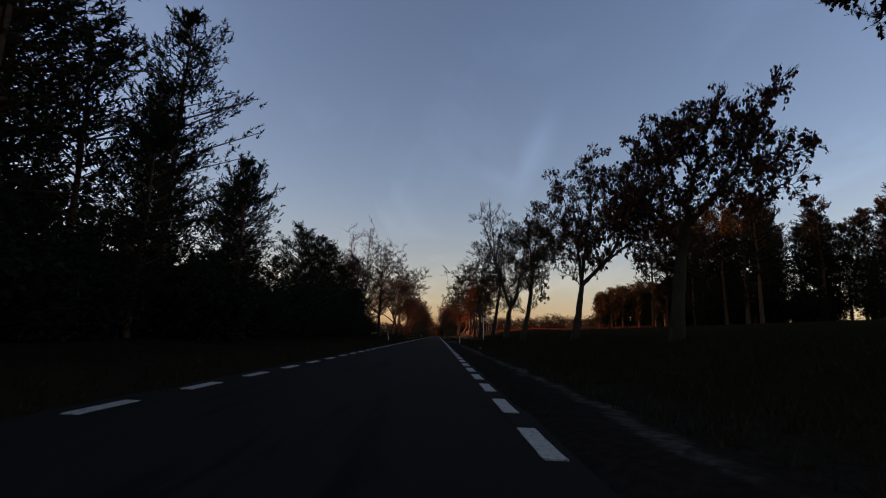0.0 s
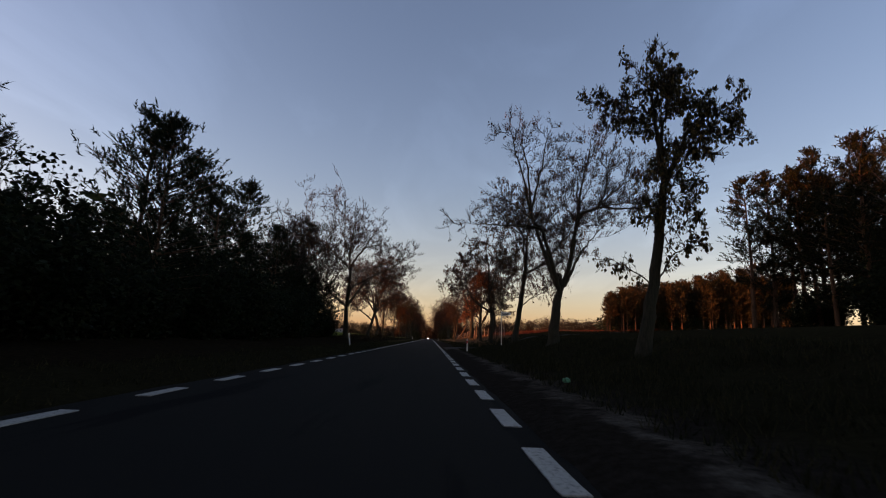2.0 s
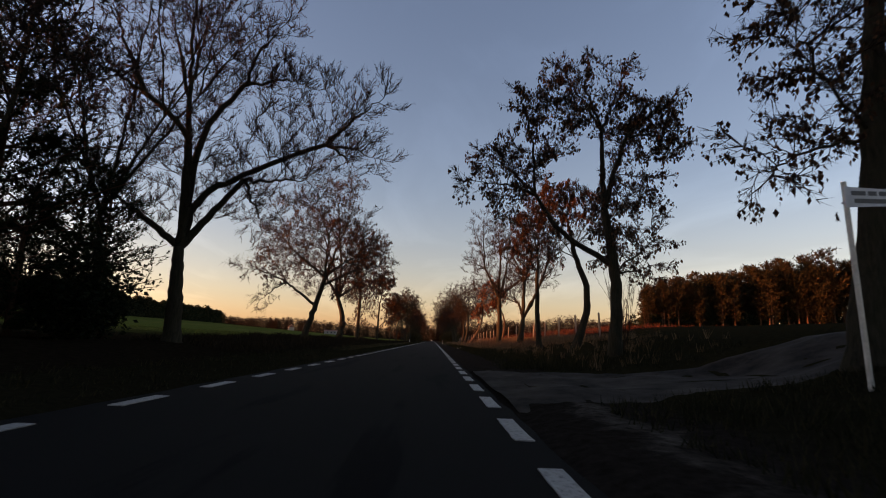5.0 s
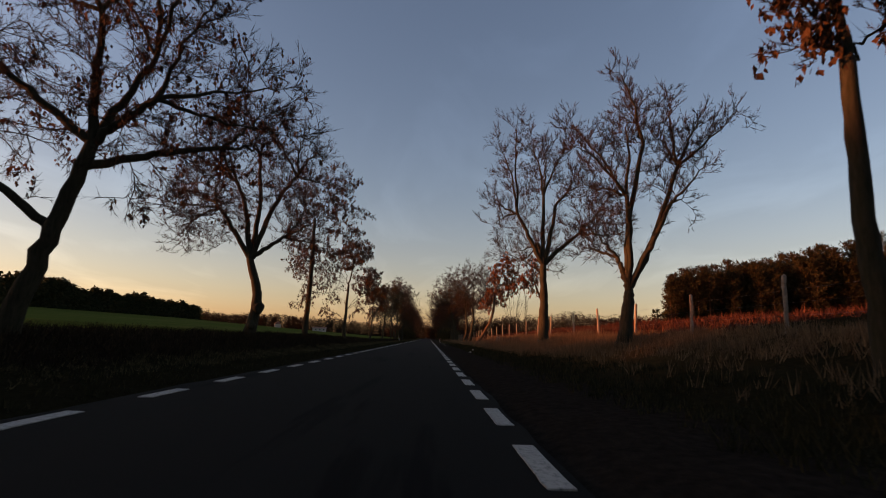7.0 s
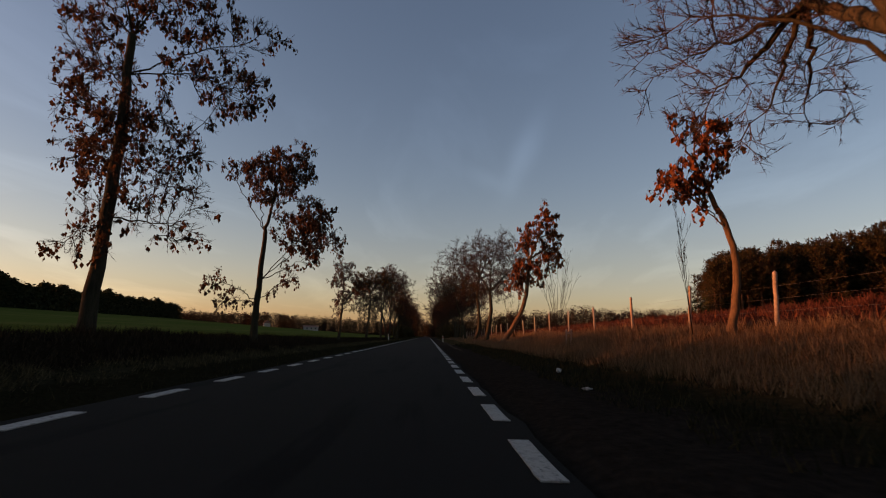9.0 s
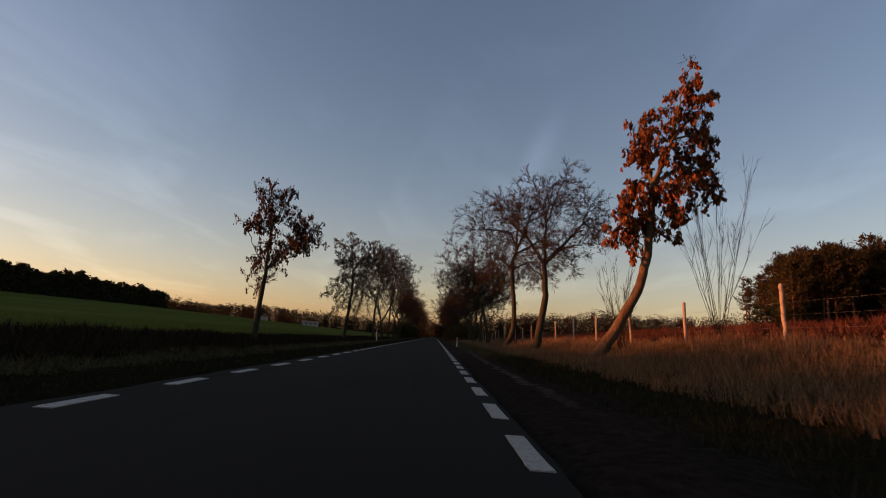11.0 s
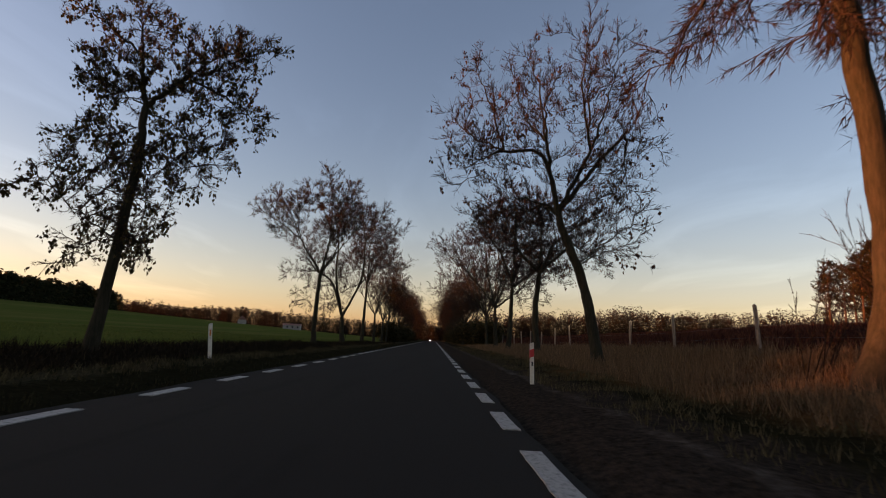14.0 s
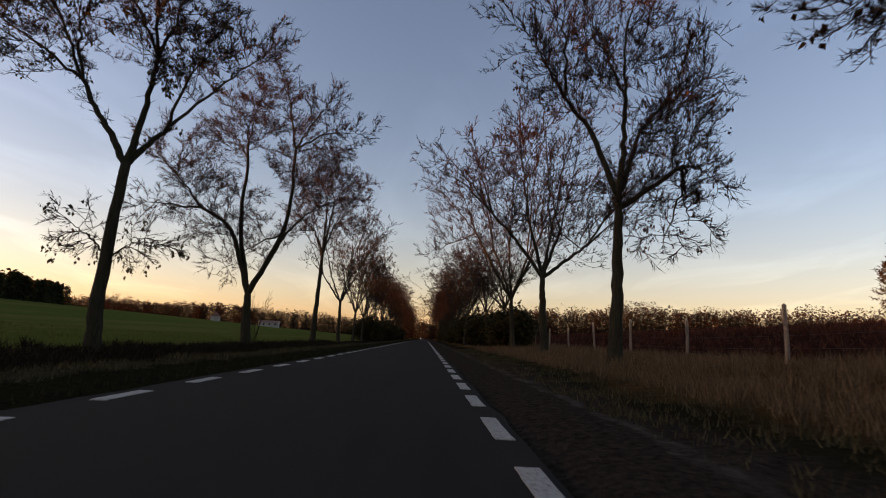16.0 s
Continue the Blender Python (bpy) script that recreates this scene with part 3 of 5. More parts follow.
def crown_space(ends, along, fork, count, depth, scale, rng):
    """Points strewn through the crown that the limb tips span, towards which the branches grow."""
    tips = ends
    floor = 0.68 * fork if fork < 8 and (ends[:, 2] > 0.68 * fork).sum() > 3 else -9.0
    ends = ends[ends[:, 2] > floor]
    mid = (ends.mean(0) + along[along[:, 2] > floor].mean(0)) / 2
    turn = np.arctan2(ends[:, 2] - mid[2], ends[:, 0] - mid[0])
    order = np.argsort(turn)
    wide = max(np.ptp(ends[:, 0]) * 0.5, 1.0)
    far = np.linalg.norm((ends - mid)[:, (0, 2)], axis=1)
    nxt = np.roll(order, -1)
    gap = (turn[nxt] - turn[order]) % (2 * math.pi)
    share = np.minimum(gap, 1.1) * (far[order] + far[nxt]) ** 2 + 0.5
    k = rng.choice(len(order), count, p=share / share.sum())
    w = rng.uniform(0, 1, count)
    w = np.where(gap[k] < 1.15, w, np.where(w < 0.5, w * 0.5, 1 - (1 - w) * 0.5))
    angle = turn[order[k]] + w * gap[k]
    length = 0.93 * (far[order[k]] * (1 - w) + far[nxt[k]] * w) - 0.9 * w * (1 - w) * np.abs(far[order[k]] - far[nxt[k]])
    e = np.stack([mid[0] + np.cos(angle) * length, ends[order[k], 1] * (1 - w) + ends[nxt[k], 1] * w, mid[2] + np.sin(angle) * length], -1)
    u = np.sqrt(rng.uniform(0.08, 1.06, count))
    p = mid + (e - mid) * u[:, None]
    p[:, 1] = mid[1] + 0.5 * (e[:, 1] - mid[1]) * u + rng.normal(0, 0.3, count) * wide * depth * np.sqrt(np.clip(1.15 - u * u, 0.1, 1))
    tip = rng.uniform(0, 1, count) < 0.3
    near = tips[rng.integers(0, len(tips), count)] + rng.normal(0, 0.42, (count, 3)) * scale * (1, depth, 1)
    return np.where(tip[:, None], near, p)


def branch_out(seeds, aims, rng, step, lift):
    """Branches that creep from the limbs towards the aims and fork on the way: places, parents, directions and girths."""
    pos, parent, way = seeds.copy(), np.full(len(seeds), -1), np.zeros((len(seeds), 3))
    dist = np.linalg.norm(aims[:, None] - seeds[None], axis=2)
    # boughs leave the limb at a slant, from below their aim
    dist = dist + 0.8 * np.maximum(seeds[None, :, 2] - aims[:, None, 2], 0)
    near, best = dist.argmin(1), dist.min(1)
    alive = best > step
    born = np.zeros(0, int)
    for _ in range(22):
        born = np.concatenate([born, np.zeros(len(pos) - len(born), int)])
        alive &= born[near] < 2
        pull = alive & (best < 6.0)
        if not pull.any():
            break
        to = np.zeros_like(pos)
        np.add.at(to, near[pull], unit(aims[pull] - pos[near[pull]]))
        who = np.unique(near[pull])
        d = unit(unit(to[who]) + 0.8 * way[who] + rng.normal(0, 0.13, (len(who), 3)) + (0, 0, lift))
        fresh = pos[who] + d * step
        born[who] += 1
        base = len(pos)
        pos, parent, way = np.vstack([pos, fresh]), np.concatenate([parent, who]), np.vstack([way, d])
        live = np.flatnonzero(alive)
        dn = np.linalg.norm(aims[live][:, None] - fresh[None], axis=2)
        j = dn.argmin(1)
        closer = dn[np.arange(len(live)), j] < best[live]
        hit = live[closer]
        near[hit], best[hit] = base + j[closer], dn[np.arange(len(live)), j][closer]
        alive[live[best[live] < step * 1.15]] = False
    power = np.full(len(pos), 0.0)
    for i in range(len(pos) - 1, len(seeds) - 1, -1):
        power[i] = power[i] or 0.013 ** 2.3
        if parent[i] >= len(seeds):
            power[parent[i]] += power[i]
    return pos, parent, way, np.minimum(power ** (1 / 2.3), 0.075)


def ash_tree(x, y, trunk, limbs, girth=0.3, leaf=None, density=0.0, leaf_size=0.28, spray=14000, lift=0.22, seed=1, label="", depth=1.0, reach=1.0, weep=0.0, bark=BARK, coarse=1.0):
    """A roadside ash: trunk and limbs as (sideways, height, perhaps depth) from the foot, branching on into shoots and twigs, with withered leaves if any."""
    rng = np.random.default_rng(seed)
    z0 = float(terrain(x, y))
    high = max(tip[1] for _, tips in limbs for tip in tips)
    scale = (high - z0) / 14.0 * reach
    root = thing("ash_tree", x, y, 0, label, "tree", "avenue trees")
    tp = [(trunk[0][0], 0, z0 - 0.3), *[(dx, rng.normal(0, 0.08), z) for dx, z in trunk[1:]]]
    tp[0] = (trunk[0][0], 0, z0 - 0.3)
    tl = curve_through(tp, 8, rng, 0.02)
    h = np.linspace(0, 1, len(tl))
    tr = girth * (0.95 - 0.4 * h) + girth * 0.4 * np.exp(-h * 16)
    tv = tube(tl, tr * (1 + rng.normal(0, 0.03, len(tl))), 12)
    mesh_object("trunk", tv[0], tv[1:], bark, root, smooth_shade=True)
    fork = tl[-1]
    ends, along = [], []   # limb tips, and points on the limbs
    for nodes, tips in limbs:
        first = nodes[0] if nodes else tips[0]
        offset = abs(first[0] - fork[0])
        want = min(fork[2], max(first[1] - 0.55 * offset - 0.3, z0 + 0.35 * (fork[2] - z0)))
        start = tl[int(np.argmin(np.abs(tl[:, 2] - want)))]
        side = rng.uniform(-1, 1) * depth
        line = [start]
        for k, (dx, z, *dy) in enumerate(nodes):
            line.append((dx, dy[0] if dy else side * (0.25 + 0.55 * (k + 1)), z))
        pieces = []
        r0 = girth * (0.46 if nodes else 0.28)
        if nodes:
            p = curve_through(line, 6, rng, 0.03)
            r = np.linspace(r0, r0 * 0.55, len(p))
            pieces.append(tube(p, r, 8))
            along.extend(p[4:])
        last = np.array(line[-1], float)
        for dx, z, *dy in tips:
            far = np.array((dx, dy[0] if dy else last[1] + rng.uniform(-1, 1) * depth * (1.1 + 0.35 * math.hypot(dx - last[0], z - last[2])), z))
            far = last + (far - last) * 0.9
            bend = (last + far) / 2 + np.array((rng.normal(0, 0.15), rng.normal(0, 0.2), 0.12 * np.linalg.norm(far - last) * rng.uniform(-0.3, 1)))
            p = curve_through([last, bend, far], 6, rng, 0.05)
            r = np.linspace(r0 * 0.5, 0.016, len(p))
            pieces.append(tube(p, r, 6))
            ends.append(far)
            along.extend(p[2:] if nodes else p[4:])
        lv, lf = join(pieces)
        mesh_object("limb", lv, lf, bark, root, smooth_shade=True)
    ends, along = np.array(ends), np.array(along)
    count = int(np.clip(spray / 13, 280, 2100))
    aims = crown_space(ends, along, fork[2], count, depth, scale, rng)
    step = 0.44 * np.clip(scale, 0.6, 1.25)
    pos, parent, way, rad = branch_out(along, aims, rng, step, 0.3 * lift)
    old = len(along)
    kids = np.arange(old, len(pos))
    v0, v1 = pos[parent[kids]], pos[kids]
    # straight shoots fan outwards from the branches and from the limb tips, each feathered with twigs
    heart = np.array([fork[0], fork[1], fork[2] - 0.5])
    twig = np.concatenate([kids[rad[kids] < 0.034], np.arange(old)[rng.uniform(0, 1, old) < 0.5]])
    per = 4 if coarse < 1.5 else 2
    out = unit(pos[twig] - heart)
    at = np.repeat(pos[twig] - way[twig] * 0.5 * step, per, axis=0) + np.repeat(way[twig], per, axis=0) * rng.uniform(0, 0.5 * step, (len(twig) * per, 1))
    d2 = unit(np.repeat(way[twig] * 0.7 + out * 0.6, per, axis=0) + rng.normal(0, 0.44, (len(at), 3)) + (0, 0, 1.2 * lift - 0.5 * weep))
    l2 = rng.uniform(0.3, 0.8, len(at)) * np.clip(scale, 0.55, 1.15)
    b2 = at
    b3, d3, l3 = side_shoots(b2, d2, l2, rng, 8 if coarse < 1.5 else 6, 0.52, 0.5 * lift - 0.6 * weep, 0.5, (0.15, 1.0))
    l3 = l3 * (1 + 0.4 * weep)
    # a few thin suckers on the limbs themselves
    wild = along[rng.integers(0, len(along), 90)]
    wd = unit(rng.normal(0, 0.7, wild.shape) + (0, 0, 0.6))
    thick = np.where(parent[kids] >= old, rad[parent[kids]], rad[kids])
    pv = [spikes(v0, v1, np.maximum(thick, rad[kids]), 0.8), spikes(b2, b2 + d2 * l2[:, None], 0.0115 * coarse), slivers(b3, b3 + d3 * l3[:, None], 0.0115 * coarse, rng), slivers(wild, wild + wd * rng.uniform(0.3, 1.0, (90, 1)) * scale, 0.012 * coarse, rng)]
    v, f = join(pv)
    tagged(mesh_object("crown", v, f, TWIG, root), "fine brown twigs of the crown", kind="stuff")
    if leaf is not None and density > 0:
        spots = np.vstack([b2 + d2 * l2[:, None], (b3 + d3 * l3[:, None])[::3]])
        # withered leaves hang in bunches, some boughs full and others bare
        field = np.array([noise.noise(Vector(p) * 0.4 + Vector((seed * 3.1, 0, 0))) for p in spots])
        keep = rng.uniform(0, 1, len(spots)) < density * 0.5 * np.clip(0.85 + 1.1 * field, 0.1, 1.5)
        spots = spots[keep]
        cl = np.repeat(spots, 5, axis=0) + rng.normal(0, 1, (len(spots) * 5, 3)) * (0.055, 0.055, 0.1) - (0, 0, 0.08)
        v, f = leaves(cl, leaf_size, rng, 0.93)
        tagged(mesh_object("foliage", v, [f], leaf, root), kind="stuff")
    return root


LB = "old roadside ash with hanging brown withered leaves"
LN = "old roadside ash, almost bare, with fine twigs"
ash_tree(12.6, 9.3, [(0.0, 1.5), (-0.2, 5.0)], [([(-1.0, 7.8)], [(-2.2, 9.0), (-2.6, 10.6), (-1.6, 11.6)]), ([(0.4, 8.4)], [(0.2, 12.4), (1.8, 11.6)]), ([(1.8, 7.2)], [(4.2, 10.2), (4.4, 7.6)])],
         girth=0.28, leaf=LEAF_BROWN, density=0.27, leaf_size=0.19, seed=10, reach=0.8, depth=0.9, label=LB)
ash_tree(9.5, 19.6, [(0.0, 1.4), (0.3, 4.1), (0.7, 6.0)], [([(-1.2, 6.4)], [(-1.4, 9.9), (-2.0, 7.6), (-3.0, 6.4), (-3.5, 5.4)]), ([], [(-0.9, 5.2)]), ([(1.2, 8.3)], [(0.1, 11.2), (1.9, 11.5)]), ([(2.6, 8.5)], [(3.6, 11.6), (4.4, 10.8), (4.6, 8.9), (3.8, 7.1)])],
         girth=0.3, leaf=LEAF_BROWN, density=0.27, leaf_size=0.19, seed=11, reach=0.8, depth=0.9, label=LB)
ash_tree(9.3, 33.7, [(0.0, 1.1), (0.6, 4.9)], [([(0.5, 8.3)], [(-2.4, 10.5), (-1.4, 9.4), (-0.9, 13.2)]), ([(1.2, 10.4)], [(1.0, 13.9), (2.4, 13.0)]), ([(2.9, 7.6), (3.6, 10.2)], [(3.8, 13.7), (5.6, 11.9)]), ([(3.1, 7.4)], [(7.2, 9.2), (5.8, 9.5)]), ([], [(-0.6, 6.1)])],
         girth=0.3, leaf=LEAF_BROWN, density=0.30, leaf_size=0.19, seed=12, reach=0.8, depth=0.9, label=LB)
ash_tree(8.1, 46.4, [(-0.2, 1.3), (0.5, 4.1), (0.8, 7.5)], [([(0.4, 10.1)], [(-2.0, 11.0), (-0.7, 11.6), (-0.1, 12.4)]), ([(1.2, 10.2)], [(1.6, 12.8), (2.8, 12.0)]), ([(1.8, 9.7)], [(3.9, 9.5), (3.0, 10.5)]), ([], [(2.2, 8.5)]), ([], [(-1.1, 4.4), (1.8, 5.4)])],
         girth=0.27, leaf=LEAF_DULL, density=0.26, leaf_size=0.17, seed=13, reach=0.65, depth=0.8, label=LB)
ash_tree(8.8, 63.6, [(0.0, 1.2), (0.3, 3.9), (0.5, 4.9)], [([(-0.2, 6.9), (-1.1, 9.3)], [(-2.5, 9.1), (-7.0, 9.0), (-4.5, 12.6)]), ([(-0.2, 6.9), (-1.5, 10.9)], [(-3.9, 17.2), (-2.5, 18.9), (-0.8, 16.8)]), ([(1.5, 7.1), (2.2, 10.6)], [(0.6, 12.2), (2.8, 15.9), (4.5, 19.8)]), ([(1.5, 7.1), (2.3, 10.8), (4.0, 11.9)], [(8.6, 12.9), (9.6, 11.8), (8.8, 15.9), (5.6, 17.1)]), ([(1.4, 6.5)], [(3.5, 9.9)]), ([(1.0, 6.4, 1.6)], [(0.2, 7.2, 3.6), (0.9, 5.9, 3.8)])],
         girth=0.42, leaf=LEAF_BROWN, density=0.06, leaf_size=0.17, seed=14, spray=22000, label=LN)
ash_tree(8.9, 80.9, [(0.0, 1.2), (0.7, 5.5), (1.2, 9.4)], [([(0.8, 12.8)], [(-3.0, 16.7), (-1.3, 18.1), (-2.2, 14.0)]), ([(1.4, 13.5)], [(0.9, 17.2), (3.0, 15.3), (4.0, 13.6)]), ([(3.1, 9.8), (5.0, 12.1)], [(7.5, 17.1), (9.8, 15.6), (9.3, 11.0), (5.4, 13.7)]), ([], [(4.1, 6.8), (6.1, 10.2)]), ([], [(-2.0, 8.3), (-1.7, 5.1)])],
         girth=0.34, leaf=LEAF_BROWN, density=0.40, leaf_size=0.15, spray=17000, seed=15, reach=0.8, depth=0.9, label=LB)
ash_tree(7.7, 91.6, [(0.0, 1.3), (0.1, 3.9), (-0.3, 7.2)], [([(-0.5, 10.7)], [(-2.5, 14.3), (-0.9, 14.7), (0.4, 13.6)]), ([(0.6, 10.5)], [(3.6, 13.1), (3.7, 10.9), (2.0, 12.5)]), ([(-2.1, 6.1), (-3.3, 7.9)], [(-5.9, 10.7), (-6.4, 8.2), (-4.4, 11.9)]), ([], [(1.9, 6.0), (2.4, 5.0)])],
         girth=0.3, leaf=LEAF_BROWN, density=0.36, leaf_size=0.155, seed=16, reach=0.7, depth=0.8, label=LB)
ash_tree(8.5, 100.1, [(-0.1, 1.4), (0.8, 4.0), (-0.1, 7.1)], [([], [(-4.0, 8.8), (-2.9, 9.8)]), ([(-0.5, 9.0)], [(-1.8, 11.5), (-0.6, 8.8), (0.4, 11.8)]), ([], [(1.7, 10.2), (1.5, 8.4)])],
         girth=0.26, leaf=LEAF_BROWN, density=0.30, leaf_size=0.17, seed=17, spray=8000, reach=0.7, depth=0.7, label=LB)
ash_tree(8.1, 108.2, [(0.0, 1.4), (-0.2, 6.8)], [([], [(-2.7, 8.6), (-2.2, 10.8)]), ([(-0.3, 9.5)], [(-1.1, 12.8), (0.7, 11.6), (1.8, 10.2)]), ([], [(1.7, 8.0), (-1.4, 6.8)])],
         girth=0.24, leaf=LEAF_BROWN, density=0.30, leaf_size=0.17, seed=18, spray=8000, reach=0.7, depth=0.7, label=LB)
ash_tree(9.0, 122.4, [(0.0, 1.1), (0.3, 2.9), (0.4, 3.8)], [([(0.0, 5.4)], [(-2.2, 7.1), (-1.7, 5.9)]), ([(0.5, 7.0), (0.4, 8.4)], [(-3.0, 10.7), (-2.4, 12.5), (-1.5, 9.1), (0.1, 12.8)]), ([(0.5, 7.0), (1.4, 11.1)], [(-0.4, 14.6), (1.4, 14.5)]), ([(1.5, 5.7), (3.3, 10.2)], [(2.3, 12.5), (3.3, 14.8), (4.6, 13.1), (6.5, 13.4)]), ([(2.4, 7.9)], [(3.6, 8.6), (4.0, 10.0)])],
         girth=0.36, leaf=None, density=0.00, leaf_size=0.14, seed=19, spray=27000, reach=0.88, depth=0.6, label=LN)
ash_tree(8.8, 137.8, [(0.1, 1.5), (0.1, 7.2)], [([(-2.0, 11.4)], [(-4.4, 12.2), (-4.0, 10.6), (-4.1, 17.2), (-2.6, 18.6)]), ([(0.2, 13.1)], [(-0.8, 19.1), (1.0, 19.3), (2.8, 18.5)]), ([(1.2, 12.3)], [(4.0, 16.3), (3.7, 14.0)]), ([(3.1, 10.0)], [(6.0, 14.3), (7.4, 11.3), (7.1, 10.1), (4.2, 7.8)]), ([(0.2, 9.4, 2.2)], [(-2.2, 8.8, 4.0), (-1.0, 8.0, 4.6), (0.6, 7.4, 4.6), (1.8, 7.4, 4.6)]), ([], [(-3.4, 8.6)])],
         girth=0.44, leaf=None, density=0.00, leaf_size=0.14, seed=20, spray=27000, reach=0.88, label=LN)
ash_tree(10.5, 146.4, [(0.0, 1.5), (0.4, 4.3), (-0.3, 6.6)], [([], [(-2.6, 6.7), (-1.8, 7.6)]), ([(-0.7, 7.9)], [(-1.7, 9.4), (-0.7, 9.6), (0.6, 9.2)]), ([], [(0.6, 7.7), (-0.7, 5.9)])],
         girth=0.16, leaf=LEAF_RED, density=0.26, leaf_size=0.23, spray=4500, seed=21, bark=BARK_SUNLIT, reach=0.42, depth=0.5, label="young roadside tree with russet autumn leaves")
ash_tree(9.3, 184.5, [(-0.9, 0.7), (1.0, 3.8), (1.8, 6.5), (2.1, 10.1)], [([(1.9, 11.8)], [(0.8, 11.9), (2.1, 15.0), (1.3, 13.5)]), ([(3.1, 12.6)], [(3.6, 16.8), (5.2, 15.4), (6.0, 13.1)]), ([(3.6, 11.2)], [(6.2, 10.6), (5.4, 9.6)]), ([], [(-0.4, 7.4), (0.3, 8.6), (1.3, 7.1)]), ([], [(3.5, 7.9), (3.1, 8.8)])],
         girth=0.3, leaf=LEAF_RED, density=0.42, leaf_size=0.26, spray=8000, seed=22, bark=BARK_SUNLIT, reach=0.42, depth=0.6, label="young roadside tree with russet autumn leaves")
ash_tree(8.2, 199.1, [(0.0, 0.3), (0.7, 4.7), (0.6, 7.7)], [([(-0.8, 9.9)], [(-3.6, 13.3), (-2.2, 12.9), (-3.4, 11.4)]), ([(0.7, 11.3)], [(0.5, 14.9), (2.1, 15.5), (-0.9, 14.9)]), ([(1.9, 9.1), (4.0, 11.5)], [(6.2, 12.8), (6.5, 11.3), (5.3, 14.0)]), ([(2.1, 9.1)], [(5.6, 9.7), (3.6, 7.8)]), ([], [(-2.0, 8.1), (-0.2, 6.6)])],
         girth=0.34, leaf=None, density=0.00, leaf_size=0.14, seed=23, spray=21000, reach=0.88, weep=0.55, label=LN)
ash_tree(8.2, 214, [(-0.3, 0.7), (0.6, 3.2), (0.2, 9.3), (0.6, 11.5)], [([(-0.4, 13.4), (-3.2, 13.6)], [(-5.9, 15.1), (-5.6, 13.3), (-3.8, 16.5)]), ([(0.8, 15.1)], [(-1.6, 18.0), (0.6, 19.1)]), ([(2.1, 15.8)], [(4.4, 18.6), (5.9, 18.0)]), ([(3.5, 12.9)], [(5.7, 10.4), (4.1, 7.9), (5.3, 12.6)]), ([(2.0, 10.2)], [(4.3, 8.4), (4.7, 10.0), (2.7, 8.2, 2.0)]), ([(-1.6, 10.6)], [(-3.3, 8.8), (-3.0, 7.6, 1.5), (-2.3, 11.2), (-1.2, 7.4, -1.5)])],
         girth=0.32, leaf=None, density=0.00, leaf_size=0.14, seed=24, spray=24000, reach=0.85, weep=0.5, label=LN, lift=0.1)
ash_tree(7.65, 227.4, [(-0.1, 1.0), (-0.7, 3.8), (-1.7, 6.4), (-2.0, 7.4)], [([(-2.6, 8.0, 0.5)], [(-4.2, 7.5, 1.6), (-3.3, 6.3, 1.6), (-5.2, 8.4, 2.2), (-1.4, 6.0, 2.2)]), ([(-2.7, 10.4), (-4.6, 10.6)], [(-6.8, 8.8), (-7.3, 12.7), (-6.3, 15.4)]), ([(-2.7, 10.7)], [(-2.2, 14.5), (-3.1, 17.6), (-4.1, 14.6)]), ([(-0.5, 10.5)], [(-1.4, 16.0), (-0.1, 16.7), (1.3, 16.8)]), ([(1.4, 11.8)], [(2.8, 11.6), (2.2, 9.2)]), ([], [(2.0, 7.4, 0.3), (1.6, 6.2, 0.2)])],
         girth=0.27, leaf=LEAF_BROWN, density=0.10, leaf_size=0.16, seed=25, spray=22000, label=LN)
ash_tree(7.9, 242, [(-0.1, 0.7), (0.0, 6.6)], [([(-1.7, 8.5), (-1.9, 10.9)], [(-4.9, 10.8), (-3.8, 11.5), (-2.7, 12.7)]), ([(0.2, 9.7)], [(-0.2, 12.7), (1.0, 13.1)]), ([(1.4, 9.2), (3.6, 11.0)], [(6.1, 11.7), (5.2, 12.4), (3.7, 12.9)]), ([(2.5, 9.1)], [(5.2, 8.0), (5.5, 7.3), (2.6, 6.5)]), ([], [(-1.7, 6.8)])],
         girth=0.3, leaf=LEAF_BROWN, density=0.07, leaf_size=0.16, seed=26, spray=15000, label=LN)
ash_tree(7.7, 255.1, [(-0.1, 0.7), (0.2, 7.4)], [([(-0.9, 10.1), (-2.1, 11.8)], [(-4.5, 14.6), (-3.9, 13.3), (-3.1, 15.3)]), ([(0.2, 11.7)], [(-1.4, 16.0), (0.7, 17.3)]), ([(1.3, 10.5)], [(4.2, 13.1), (5.5, 14.5), (5.1, 11.8)]), ([(2.8, 8.8)], [(5.0, 8.9), (3.1, 6.3), (1.9, 5.5)])],
         girth=0.3, leaf=LEAF_BROWN, density=0.07, leaf_size=0.15, seed=27, coarse=1.2, spray=30000, label=LN)
ash_tree(-11.1, 91.9, [(0.1, 0.7), (-0.1, 4.7)], [([(-2.3, 6.4)], [(-4.0, 7.9), (-3.2, 5.6)]), ([(0.2, 7.0), (0.2, 9.4), (-1.5, 11.0)], [(-4.3, 12.3), (-5.0, 13.7), (-3.1, 15.0)]), ([(0.2, 7.0), (0.1, 11.1)], [(-2.3, 16.8), (-0.7, 17.2), (1.0, 16.7)]), ([(0.2, 10.0), (1.7, 12.6)], [(4.1, 15.3), (4.6, 13.0)]), ([(0.2, 7.0), (2.0, 8.4), (5.6, 10.2)], [(8.6, 12.6), (7.2, 13.4), (8.0, 9.8), (7.3, 8.7)]), ([(2.0, 8.1)], [(5.9, 7.5), (2.8, 5.8)])],
         girth=0.4, leaf=None, density=0.00, leaf_size=0.14, seed=28, spray=21000, reach=0.88, label=LN)
